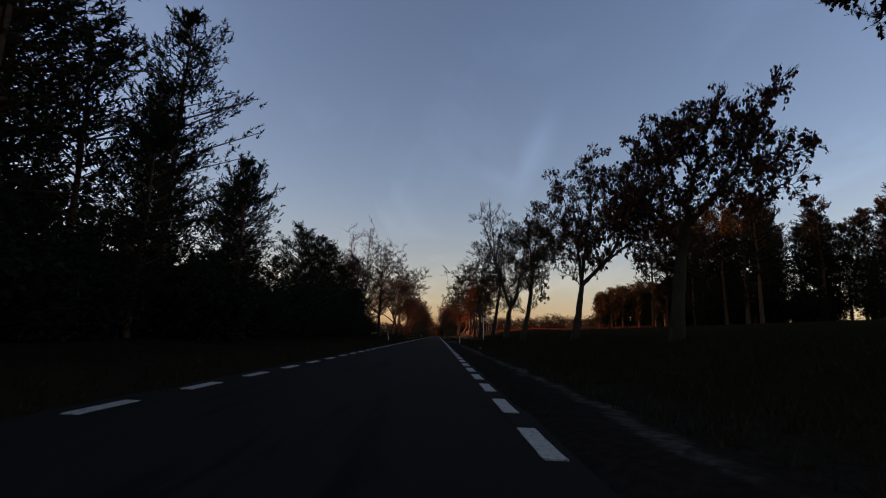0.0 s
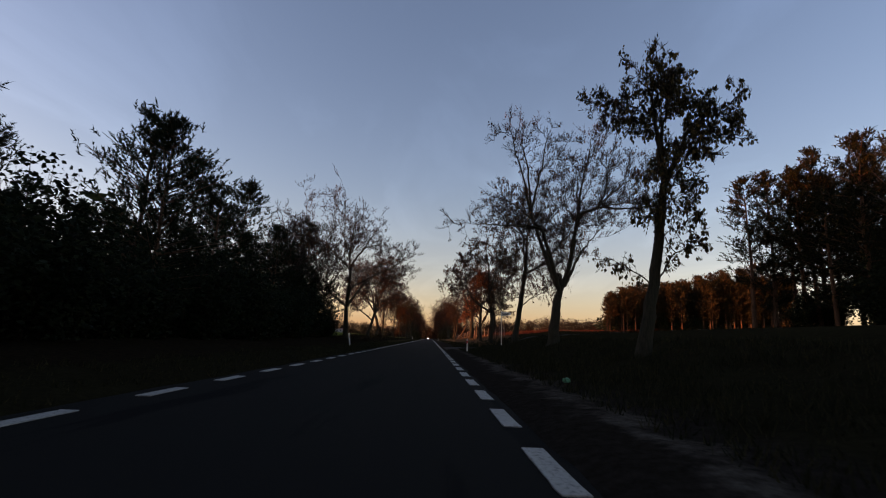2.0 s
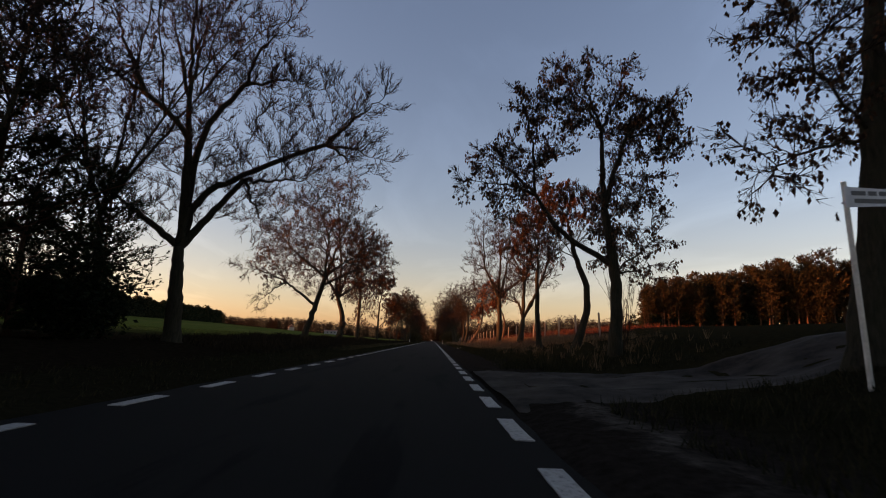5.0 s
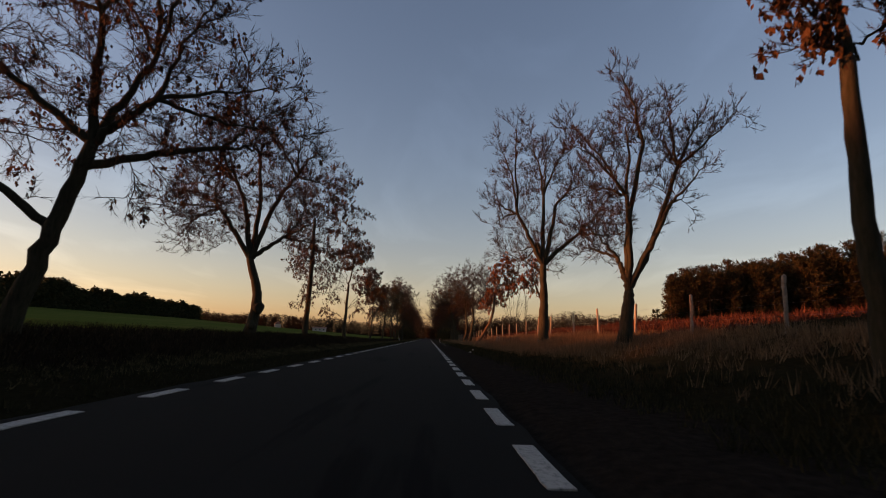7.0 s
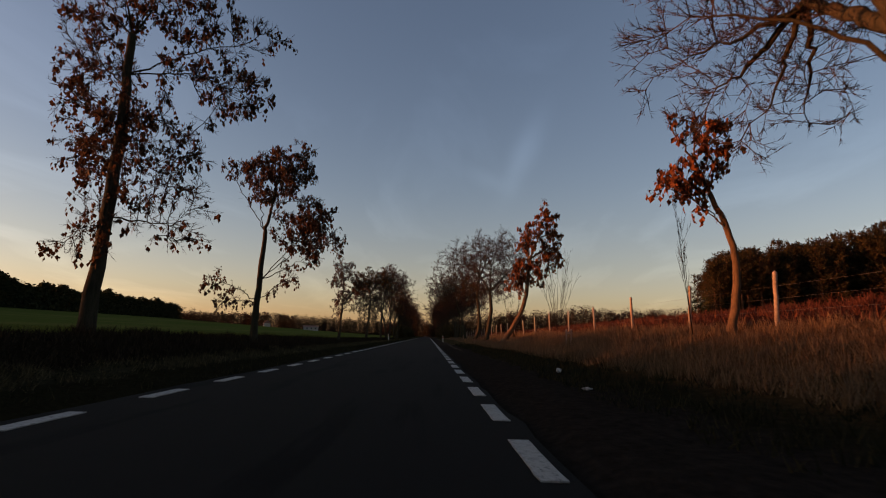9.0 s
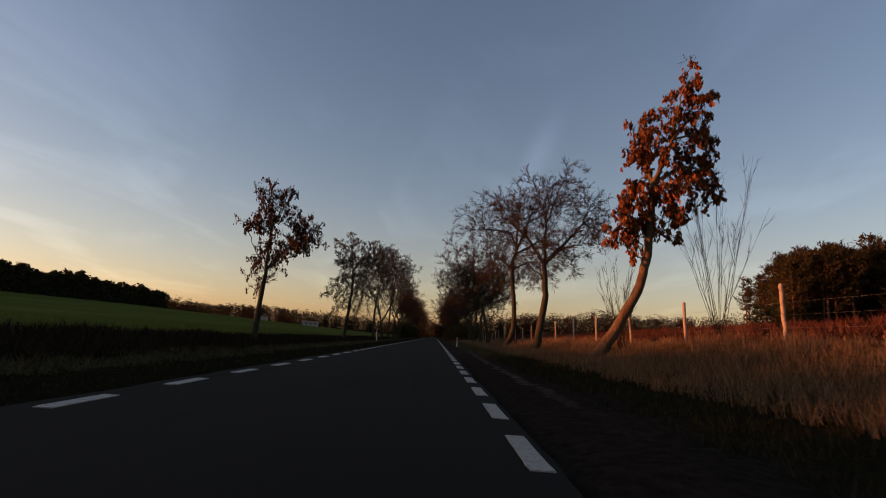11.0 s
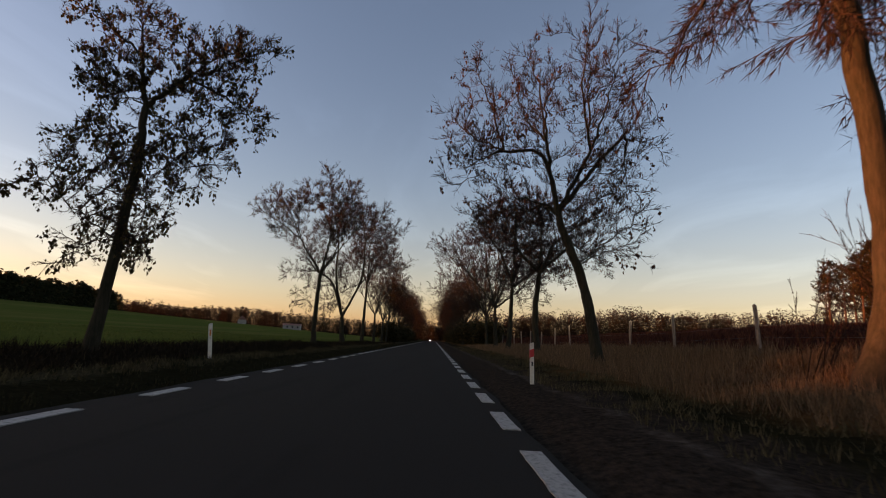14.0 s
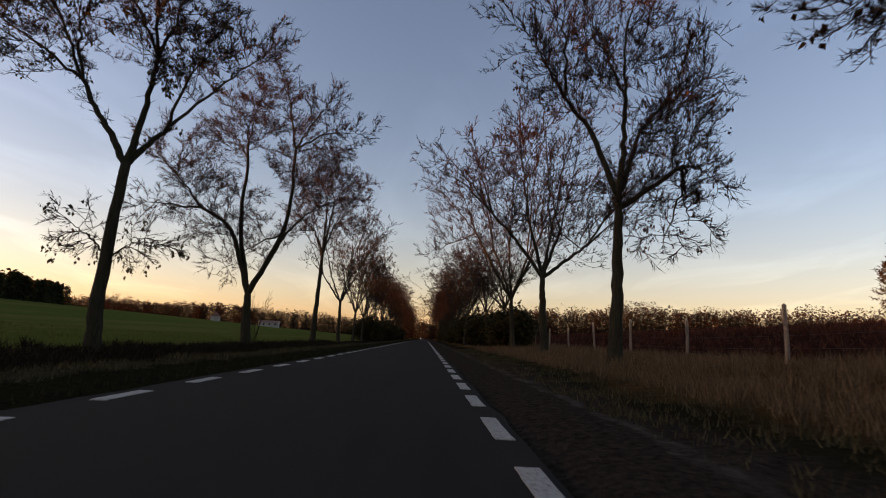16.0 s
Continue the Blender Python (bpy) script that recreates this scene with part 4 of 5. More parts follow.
ash_tree(-10.6, 113.0, [(-0.5, 0.6), (1.0, 6.2)], [([(-2.2, 5.6)], [(-5.7, 6.5), (-4.9, 4.0), (-5.4, 8.5)]), ([(1.2, 9.8)], [(-2.2, 11.2), (-0.3, 12.8), (2.5, 12.4)]), ([], [(2.9, 9.3)]), ([(2.6, 7.6)], [(5.6, 9.6), (6.0, 7.6), (4.2, 11.4)]), ([(1.8, 9.5)], [(0.6, 16.0), (3.6, 14.5), (-2.5, 14.5)]), ([(-2.0, 8.5)], [(-5.5, 11.0), (-4.0, 13.0)]), ([(2.0, 6.4, 1.2), (3.2, 7.4, 3.0)], [(4.3, 7.9, 4.8), (3.8, 5.9, 4.2), (3.0, 4.9, 3.5), (4.4, 9.2, 3.4)])],
         girth=0.3, leaf=LEAF_BROWN, density=0.11, leaf_size=0.16, seed=29, spray=22000, weep=0.3, depth=1.3, label=LN)
old_ash = ash_tree(-11.7, 132.7, [(-0.2, 0.6), (0.2, 3.3), (-0.6, 6.0)], [([(-1.9, 8.1), (-2.7, 9.3)], [(-6.8, 9.4), (-6.5, 11.1), (-4.9, 6.4)]), ([(-1.2, 9.4), (-2.0, 11.3)], [(-7.5, 13.3), (-5.7, 15.4), (-4.5, 16.2)]), ([(-0.6, 9.7), (-1.1, 13.6)], [(-2.4, 16.7), (-3.5, 15.9)]), ([(0.6, 9.8), (1.9, 12.1)], [(4.2, 13.9), (2.4, 15.9), (4.6, 12.2), (-0.1, 16.1)]), ([(1.5, 7.6)], [(5.2, 9.0), (4.6, 7.2), (3.2, 10.4)])],
         girth=0.42, leaf=None, density=0.00, leaf_size=0.14, seed=31, spray=21000, reach=0.88, label=LN)
ash_tree(-11.6, 147.2, [(-0.2, 0.4), (-0.1, 7.6), (-0.2, 12.4)], [([], [(-3.5, 16.3), (-1.2, 17.0)]), ([], [(1.4, 18.1), (3.6, 16.5)]), ([], [(4.4, 13.6), (3.9, 11.1)]), ([], [(-2.8, 11.8), (-2.4, 7.8)]), ([], [(2.0, 5.1), (-0.6, 4.5)])],
         girth=0.26, leaf=LEAF_BROWN, density=0.30, leaf_size=0.19, spray=18000, seed=32, reach=0.7, depth=0.8, label=LB)
ash_tree(-10, 158.6, [(0.0, 0.6), (0.1, 7.1)], [([], [(-2.7, 11.3), (-0.8, 10.3)]), ([(0.6, 9.9)], [(0.0, 12.5), (2.5, 11.8)]), ([], [(4.5, 6.9), (3.7, 9.0), (2.6, 6.1)]), ([], [(-2.6, 4.3), (-1.8, 3.0), (1.7, 4.7)])],
         girth=0.22, leaf=LEAF_BROWN, density=0.30, leaf_size=0.19, seed=33, spray=13000, reach=0.7, depth=0.8, label=LB)
ash_tree(-9.8, 188, [(-0.6, 0.2), (-0.4, 4.5)], [([(-0.4, 7.1)], [(-1.2, 10.1), (0.7, 9.7), (-1.9, 9.7)]), ([], [(2.0, 7.6), (1.9, 6.0)]), ([], [(-2.0, 7.4), (-1.9, 8.6)]), ([], [(-1.3, 4.4), (-1.2, 3.2)]), ([(0.8, 6.4, 1.2)], [(1.6, 7.6, 2.6), (2.2, 6.8, 2.4), (1.0, 8.4, 3.0)]), ([], [(2.2, 7.8), (2.0, 6.0)])],
         girth=0.2, leaf=LEAF_BROWN, density=0.30, leaf_size=0.17, seed=34, spray=13000, reach=0.5, depth=0.6, label=LB)
ash_tree(-11.2, 221.9, [(-0.3, 0.2), (0.2, 6.0), (0.1, 9.1)], [([(-0.1, 10.9)], [(-0.6, 13.4), (-2.0, 12.2)]), ([(1.2, 10.6)], [(2.4, 13.0), (4.6, 11.8), (3.7, 9.4)]), ([], [(-2.2, 10.6), (2.7, 7.2)]), ([], [(-2.9, 6.2), (-2.2, 3.6), (1.5, 3.8)])],
         girth=0.22, leaf=LEAF_DULL, density=0.26, leaf_size=0.15, spray=19000, seed=35, reach=0.7, depth=0.8, label=LB)
ash_tree(-11.9, 254.1, [(0.1, 0.0), (0.0, 2.4), (0.1, 7.2)], [([(-2.3, 10.7)], [(-7.0, 13.7), (-5.7, 15.6), (-3.5, 15.8)]), ([(1.0, 11.4)], [(0.5, 17.3), (2.5, 16.8), (-1.2, 15.7)]), ([(1.1, 9.0)], [(4.5, 14.5), (3.5, 11.9)]), ([], [(-1.7, 4.8, 0.3), (1.4, 4.3, 0.2)])],
         girth=0.3, leaf=LEAF_DULL, density=0.10, leaf_size=0.16, seed=36, coarse=1.2, spray=28000, reach=0.8, depth=0.9, label=LB)
ash_tree(-11.8, 269.2, [(0.0, -0.2), (-0.3, 3.5)], [([(-1.9, 7.8), (-4.1, 9.3)], [(-7.5, 9.0), (-7.4, 13.2), (-5.5, 11.2)]), ([(-1.6, 8.6), (-1.9, 13.6)], [(-4.7, 16.9), (-3.7, 18.7), (-1.3, 19.3)]), ([(1.9, 8.4), (2.1, 13.8)], [(0.2, 20.4), (4.6, 18.4), (6.4, 15.9)]), ([(1.6, 8.0)], [(6.0, 11.5), (-2.7, 5.3)])],
         girth=0.38, leaf=None, density=0.00, leaf_size=0.14, seed=37, coarse=1.4, spray=34000, reach=0.88, weep=0.55, label=LN)
ash_tree(-12.7, 292.3, [(0.0, -0.1), (0.2, 10.2)], [([], [(-3.5, 14.1), (-2.7, 19.1)]), ([(0.9, 16.5)], [(-0.5, 24.3), (2.5, 21.5)]), ([(1.2, 13.5)], [(4.6, 21.0), (4.5, 13.9), (3.8, 17.5)]), ([(-0.9, 13.0)], [(-4.6, 16.0), (-4.9, 12.4)]), ([(0.2, 17.0)], [(-1.8, 22.0), (1.2, 23.0)])],
         girth=0.32, leaf=None, density=0.00, leaf_size=0.14, seed=38, coarse=1.4, spray=34000, reach=0.88, weep=0.55, label=LN)


def plain_ash(x, y, height, seed, leaf=None, density=0.0, girth=0.3, label=LN, spray=6000):
    """One of the many further trees of the avenue: an upright trunk that forks into a rounded crown."""
    rng = np.random.default_rng(seed)
    fz = height * rng.uniform(0.2, 0.28)
    lean = rng.normal(0, 0.4)
    limbs = []
    for k in range(5):
        a = (k - 2) / 2 + rng.normal(0, 0.12)
        nd = (lean + a * height * 0.14, height * rng.uniform(0.4, 0.55))
        tips = [(lean + a * height * 0.28 + rng.normal(0, height * 0.05), height * (0.98 - 0.22 * abs(a)) + rng.normal(0, 0.5)) for _ in range(2)]
        tips.append((lean + a * height * 0.32, height * rng.uniform(0.36, 0.68)))
        limbs.append(([nd], tips))
    return ash_tree(x, y, [(0, 0), (lean * 0.6, fz * 0.6), (lean, fz)], limbs, girth=girth, leaf=leaf, density=density, leaf_size=0.32, spray=spray, seed=seed, label=label, depth=1.2, coarse=1.9)


# the rest of the avenue, further on
mould = [plain_ash(8.0, 268, 20.0, 201, spray=24000), plain_ash(8.3, 281.5, 22.5, 202, spray=24000), plain_ash(-12.2, 306, 21.5, 203, spray=24000), plain_ash(-12.0, 319, 19.5, 204, LEAF_DULL, 0.08, label=LB, spray=24000)]
rng = np.random.default_rng(77)
for k in range(22):
    for sx_, y0 in ((8.0, 295), (-12.0, 332)):
        src = mould[int(rng.integers(0, 4))]
        y = y0 + k * 12.0 + rng.normal(0, 1.0)
        m = pose(sx_ + rng.normal(0, 0.5), y, 0, 0, 0, rng.uniform(0, 360))
        tree = copy_thing(src, m)
        grow = rng.uniform(0.85, 1.08)
        tree.scale = (grow, grow, grow)


def burl(tree, x, y, z, size, seed):
    """A knobbly swelling on a trunk."""
    bm = bmesh.new()
    bmesh.ops.create_icosphere(bm, subdivisions=3, radius=size)
    for v in bm.verts:
        k = 1 + 0.35 * noise.noise(v.co * (2.2 / size) * 0.5 + Vector((seed, 0, 0)))
        v.co = Vector((v.co.x * k + x, v.co.y * k + y, v.co.z * k * 1.25 + z))
    for f in bm.faces:
        f.smooth = True
    return part("burl", bm, BARK, tree)


burl(old_ash, 0.36, -0.12, 2.75, 0.34, 4)
burl(old_ash, 0.1, -0.3, 1.6, 0.28, 7)


# ---- saplings ----
def sapling(x, y, height, spread, count, seed):
    """A spray of bare upright shoots from one stool."""
    rng = np.random.default_rng(seed)
    z0 = float(terrain(x, y))
    root = thing("sapling", x, y, z0, "spray of bare upright shoots in the dry grass", "shrub", "saplings")
    a = rng.uniform(0, 2 * np.pi, count)
    out = spread * np.sqrt(rng.uniform(0, 1, count))
    foot = np.stack([rng.normal(0, 0.12, count), rng.normal(0, 0.12, count), np.full(count, -0.1)], -1)
    top = np.stack([np.cos(a) * out, np.sin(a) * out, height * rng.uniform(0.55, 1.0, count)], -1)
    d, ln = unit(top - foot), np.linalg.norm(top - foot, axis=1)
    b2, d2, l2 = side_shoots(foot, d, ln, rng, 7, 0.28, 0.25, 0.22, (0.3, 1.0))
    b3, d3, l3 = side_shoots(b2, d2, l2, rng, 4, 0.3, 0.2, 0.5)
    v, f = join([spikes(foot, top, 0.02, 0.2), spikes(b2, b2 + d2 * l2[:, None], 0.009, 0.4), slivers(b3, b3 + d3 * l3[:, None], 0.008, rng)])
    tagged(mesh_object("shootwork", v, f, TWIG, root), kind="stuff")
    return root


sapling(9.8, 184.9, 4.7, 1.2, 14, 501)
sapling(14.5, 184.0, 9.0, 2.6, 16, 502)
sapling(9.2, 214.3, 3.8, 1.0, 8, 503)
sapling(8.6, 216.0, 3.0, 1.0, 8, 504)
sapling(8.6, 93.0, 4.6, 1.1, 10, 505)
sapling(9.6, 147.0, 6.0, 0.6, 3, 506)
sapling(-12.0, 271.0, 4.2, 1.4, 9, 508)


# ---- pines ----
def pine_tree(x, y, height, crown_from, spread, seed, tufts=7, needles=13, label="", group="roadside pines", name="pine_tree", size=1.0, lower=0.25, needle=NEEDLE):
    """A Scots pine: reddish trunk, whorls of boughs that carry brushes of needles at their ends."""
    rng = np.random.default_rng(seed)
    z0 = float(terrain(x, y))
    root = thing(name, x, y, z0, label, "tree", group)
    tl = curve_through([(0, 0, -0.3), (rng.normal(0, 0.15), rng.normal(0, 0.15), height * 0.5), (rng.normal(0, 0.2), rng.normal(0, 0.2), height)], 8, rng, 0.02)
    girth = 0.013 * height + 0.03
    tv = tube(tl, np.linspace(girth, 0.02, len(tl)), 8)
    mesh_object("trunk", tv[0], tv[1:], BARK_PINE, root, smooth_shade=True)
    b0, b1, br, c0, cd = [], [], [], [], []
    z = crown_from * height
    while z < height * 0.985:
        u = (z - crown_from * height) / (height * (1 - crown_from))
        reach = spread * (lower + (1 - lower) * min(1.0, u / 0.35)) * max(1 - u ** 2.2, 0.02) ** 0.6
        c = np.array([np.interp(z, tl[:, 2], tl[:, 0]), np.interp(z, tl[:, 2], tl[:, 1]), z])
        for _ in range(int(rng.integers(4, 7))):
            a = rng.uniform(0, 2 * math.pi)
            ln = reach * rng.uniform(0.45, 1.2)
            d = np.array([math.cos(a), math.sin(a), rng.uniform(0.05, 0.5) + 0.5 * u])
            d /= np.linalg.norm(d)
            e = c + d * ln
            b0.append(c), b1.append(e), br.append(0.012 + 0.012 * ln)
            for s in range(tufts):
                w = 0.35 + 0.65 * (s + rng.uniform(0, 1)) / tufts
                c0.append(c + d * ln * w + rng.normal(0, 0.16 * ln ** 0.5, 3) * (1, 1, 0.6))
                cd.append(d * 0.8 + rng.normal(0, 0.4, 3) + (0, 0, 0.6))
        z += rng.uniform(0.35, 0.75) * (0.6 + height / 25)
    v, f = join([spikes(b0, b1, np.array(br), 0.35)])
    tagged(mesh_object("branchwork", v, f, BARK_PINE, root), kind="stuff")
    c0, cd = np.array(c0), unit(np.array(cd))
    n = len(c0)
    k = needles
    at = rng.uniform(-0.5, 0.5, (n, k, 1)) * 0.5 * size
    p0 = c0[:, None] + cd[:, None] * at
    nd = unit(cd[:, None] * 0.9 + rng.normal(0, 0.6, (n, k, 3)))
    p1 = p0 + nd * rng.uniform(0.12, 0.25, (n, k, 1)) * size
    v, f = slivers(p0.reshape(-1, 3), p1.reshape(-1, 3), 0.03 * size, rng)
    tagged(mesh_object("foliage", v, [f], needle, root), kind="stuff")
    return root


PL = "dark Scots pine with brushes of needles, at the wood's edge"
near_pines = [
    pine_tree(-14.5, 25.0, 18.0, 0.1, 4.6, 31, 9, 14, PL, size=1.3), pine_tree(-14.5, 34.0, 12.5, 0.05, 4.0, 32, 9, 14, PL, size=1.25), pine_tree(-16.0, 54.0, 12.2, 0.03, 4.2, 33, 9, 14, PL, size=1.2, lower=0.6),
    pine_tree(-18.5, 64.0, 13.0, 0.05, 4.4, 34, 9, 14, PL, size=1.25), pine_tree(-15.5, 66.5, 12.3, 0.03, 3.6, 35, 9, 14, PL, size=1.2, lower=0.6)]
for src, x, y, s, turn in ((0, -14.0, 14.0, 1.1, 80), (0, -18.5, 19.0, 1.05, 200), (1, -14.5, 43.0, 0.55, 140), (1, -12.2, 29.0, 0.75, 30), (2, -14.5, 60.0, 0.85, 250), (0, -20.0, 32.0, 0.95, 120), (2, -20.0, 44.0, 1.05, 20),
                           (3, -22.0, 54.0, 0.6, 170), (4, -15.0, 74.5, 0.85, 90), (2, -15.5, 87.5, 1.15, 310), (4, -20.5, 80.0, 0.85, 210), (0, -25.0, 24.0, 1.0, 10), (0, -24.0, 40.0, 1.0, 66), (3, -26.0, 66.0, 0.75, 12), (1, -12.5, 50.0, 0.8, 222),
                           (0, -14.0, 5.0, 1.05, 190), (3, -19.0, 10.0, 1.1, 99), (1, -12.6, 20.0, 0.75, 9), (2, -17.0, 38.0, 1.0, 77), (3, -20.0, 71.0, 0.9, 33), (0, -29.0, 14.0, 1.0, 140), (3, -29.0, 34.0, 1.0, 222), (0, -30.0, 50.0, 0.95, 300), (0, -16.0, 10.0, 1.15, 45), (0, -17.0, 15.5, 1.2, 111), (3, -22.0, 15.0, 1.3, 5), (0, -23.0, 9.0, 1.2, 160), (3, -15.5, 20.0, 1.05, 250), (0, -15.0, 0.0, 1.15, 60), (3, -20.0, 3.0, 1.2, 60), (2, -13.8, 84.0, 0.5, 15), (4, -14.4, 80.0, 0.55, 75), (2, -13.2, 90.0, 0.58, 130), (4, -14.6, 88.0, 0.6, 10), (2, -15.8, 92.0, 0.68, 40), (4, -16.6, 87.0, 0.72, 150), (4, -16.0, 86.0, 0.62, 200), (2, -16.8, 77.5, 0.75, 260), (4, -13.6, 81.0, 0.62, 310), (2, -15.0, 78.5, 0.8, 170), (4, -17.5, 91.5, 0.5, 20), (2, -18.5, 84.0, 0.7, 95)):
    p = copy_thing(near_pines[src], pose(x, y, float(terrain(x, y)), 0, 0, turn))
    p.scale = (s, s, s)


def thicket(x, y, width, height, seed, label="dense dark undergrowth at the wood's edge", leaf=NEEDLE, size=0.22):
    """A rounded, uneven bush of stems and small dull leaves."""
    rng = np.random.default_rng(seed)
    z0 = float(terrain(x, y))
    root = thing("bush", x, y, z0, label, "bush", "undergrowth")
    n = 48
    a = rng.uniform(0, 2 * math.pi, n)
    r = np.sqrt(rng.uniform(0, 1, n)) * width
    top = np.stack([np.cos(a) * r, np.sin(a) * r, height * (1 - 0.5 * (r / width) ** 2) * rng.uniform(0.6, 1.1, n)], -1)
    foot = top * (0.3, 0.3, 0) - (0, 0, 0.1)
    v, f = spikes(foot, top, 0.02, 0.3)
    tagged(mesh_object("stemwork", v, [f], TWIG, root), kind="stuff")
    w = rng.uniform(0.15, 1.0, (n, 130, 1))
    c = (foot[:, None] + (top - foot)[:, None] * w + rng.normal(0, 0.32, (n, 130, 3))).reshape(-1, 3)
    c[:, 2] = np.maximum(c[:, 2], 0.1)
    v, f = leaves(c, size, rng, 0.3)
    tagged(mesh_object("foliage", v, [f], leaf, root), kind="stuff")
    return root


bushes = [thicket(-11.0, 24, 2.2, 4.2, 61), thicket(-11.3, 38, 2.6, 5.2, 62), thicket(-11.6, 58, 2.4, 5.8, 63)]
rng = np.random.default_rng(9)
for k in range(42):
    y = 3 + k // 2 * 3.9 + rng.normal(0, 0.6)
    x = -11.3 - rng.uniform(0, 1.5) - (4.0 if k % 2 else 0) - (1.5 if y > 74 else 0)
    b = copy_thing(bushes[k % 3], pose(x, y, float(terrain(x, y)), 0, 0, rng.uniform(0, 360)))
    s = rng.uniform(0.75, 1.15)
    b.scale = (s, s, s)
for x, y, s in ((-13.0, 89.3, 0.85), (-14.8, 76.0, 0.85), (-15.5, 84.0, 0.9), (-14.6, 80.5, 0.7)):
    b = copy_thing(bushes[2], pose(x, y, float(terrain(x, y)), 0, 0, 40 * s + y))
    b.scale = (s, s, s)

# bushes that have grown up between the avenue's furthest trees
hedge = thicket(8.6, 284, 2.4, 4.6, 64, "brown overgrown bush between the avenue trees", LEAF_DULL, 0.4)
for k in range(26):
    x, y = (8.8 + rng.normal(0, 0.5), 290 + k * 8.0) if k % 2 == 0 else (-12.6 + rng.normal(0, 0.5), 334 + k * 6.0)
    b = copy_thing(hedge, pose(x, y, float(terrain(x, y)), 0, 0, rng.uniform(0, 360)))
    s = rng.uniform(0.8, 1.5)
    b.scale = (s, s, s)

# thin bare trees behind the last pines, and a birch
BL = "slender bare tree at the end of the wood"
for x, y, h, s in ((-14.5, 76.5, 13.0, 301), (-16.0, 82.0, 14.5, 302), (-13.8, 84.5, 15.5, 303), (-18.5, 90.0, 16.5, 304)):
    plain_ash(x, y, h, s, girth=0.13, label=BL)
birch = plain_ash(-13.5, 90.5, 22.5, 305, girth=0.17, label="tall pale birch, bare, with fine hanging twigs")


# ---- woods further off ----
FL = "tall Scots pine with bare trunk and high crown in a grove"
far_pines = [pine_tree(94, 286, 19, 0.3, 3.8, 41, 4, 6, FL, "pines of the far groves", size=3.6, lower=0.5, needle=NEEDLE_SUNLIT), pine_tree(100, 284, 21, 0.42, 4.0, 42, 4, 6, FL, "pines of the far groves", size=3.6, lower=0.5, needle=NEEDLE_SUNLIT),
             pine_tree(108, 285, 18, 0.2, 3.6, 43, 4, 6, FL, "pines of the far groves", size=3.6, lower=0.5, needle=NEEDLE_SUNLIT)]
rng = np.random.default_rng(21)
spots = [(40 + rng.uniform(0, 34), 82 - rng.uniform(0, 20)) for _ in range(26)]
spots += [(36.2, 82.3)]
spots += [(38.6 + k * 4.4 + rng.normal(0, 0.6), 81 - k * 0.3 + rng.normal(0, 0.8)) for k in range(6)]
spots += [(39.0 + 0.35 * k + rng.normal(0, 0.8), 78 - k * 3.4 + rng.normal(0, 0.8)) for k in range(6)]
for k in range(190):
    u = rng.uniform(0, 1)
    back = rng.uniform(0, 1) ** 2 * 110
    spots.append((91 + 95 * u * (1 - 0.5 * back / 110) + 0.5 * back, 284 - 10 * u + back))
GL = "dark Scots pine in a dense grove beyond the verge"
near_grove = [pine_tree(38.5, 82, 18.5, 0.12, 3.6, 44, 9, 11, GL, "pines of the near grove", size=1.7, lower=0.75, needle=NEEDLE_HALF_LIT), pine_tree(41.5, 78.5, 19.5, 0.3, 4.0, 45, 9, 11, GL, "pines of the near grove", size=1.7, lower=0.6, needle=NEEDLE_HALF_LIT)]
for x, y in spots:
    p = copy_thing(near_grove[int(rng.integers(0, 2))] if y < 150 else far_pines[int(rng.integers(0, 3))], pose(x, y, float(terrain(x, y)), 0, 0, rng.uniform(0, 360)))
    s = rng.uniform(0.8, 1.0) if y < 150 else rng.uniform(0.76, 1.16) * min(1.55, 0.93 + 0.008 * (x - 91))
    p.scale = (s * 1.1, s * 1.1, s) if y < 150 else (s * 1.15, s * 1.15, s)


for k in range(12):
    x, y = 39 + (k % 6) * 3.4 + rng.normal(0, 1), (80 if k < 6 else 72) - (k % 6) * 1.5 + rng.normal(0, 2)
    b = copy_thing(bushes[k % 3], pose(x, y, float(terrain(x, y)), 0, 0, rng.uniform(0, 360)))
    s = rng.uniform(0.9, 1.5)
    b.scale = (s, s, s)


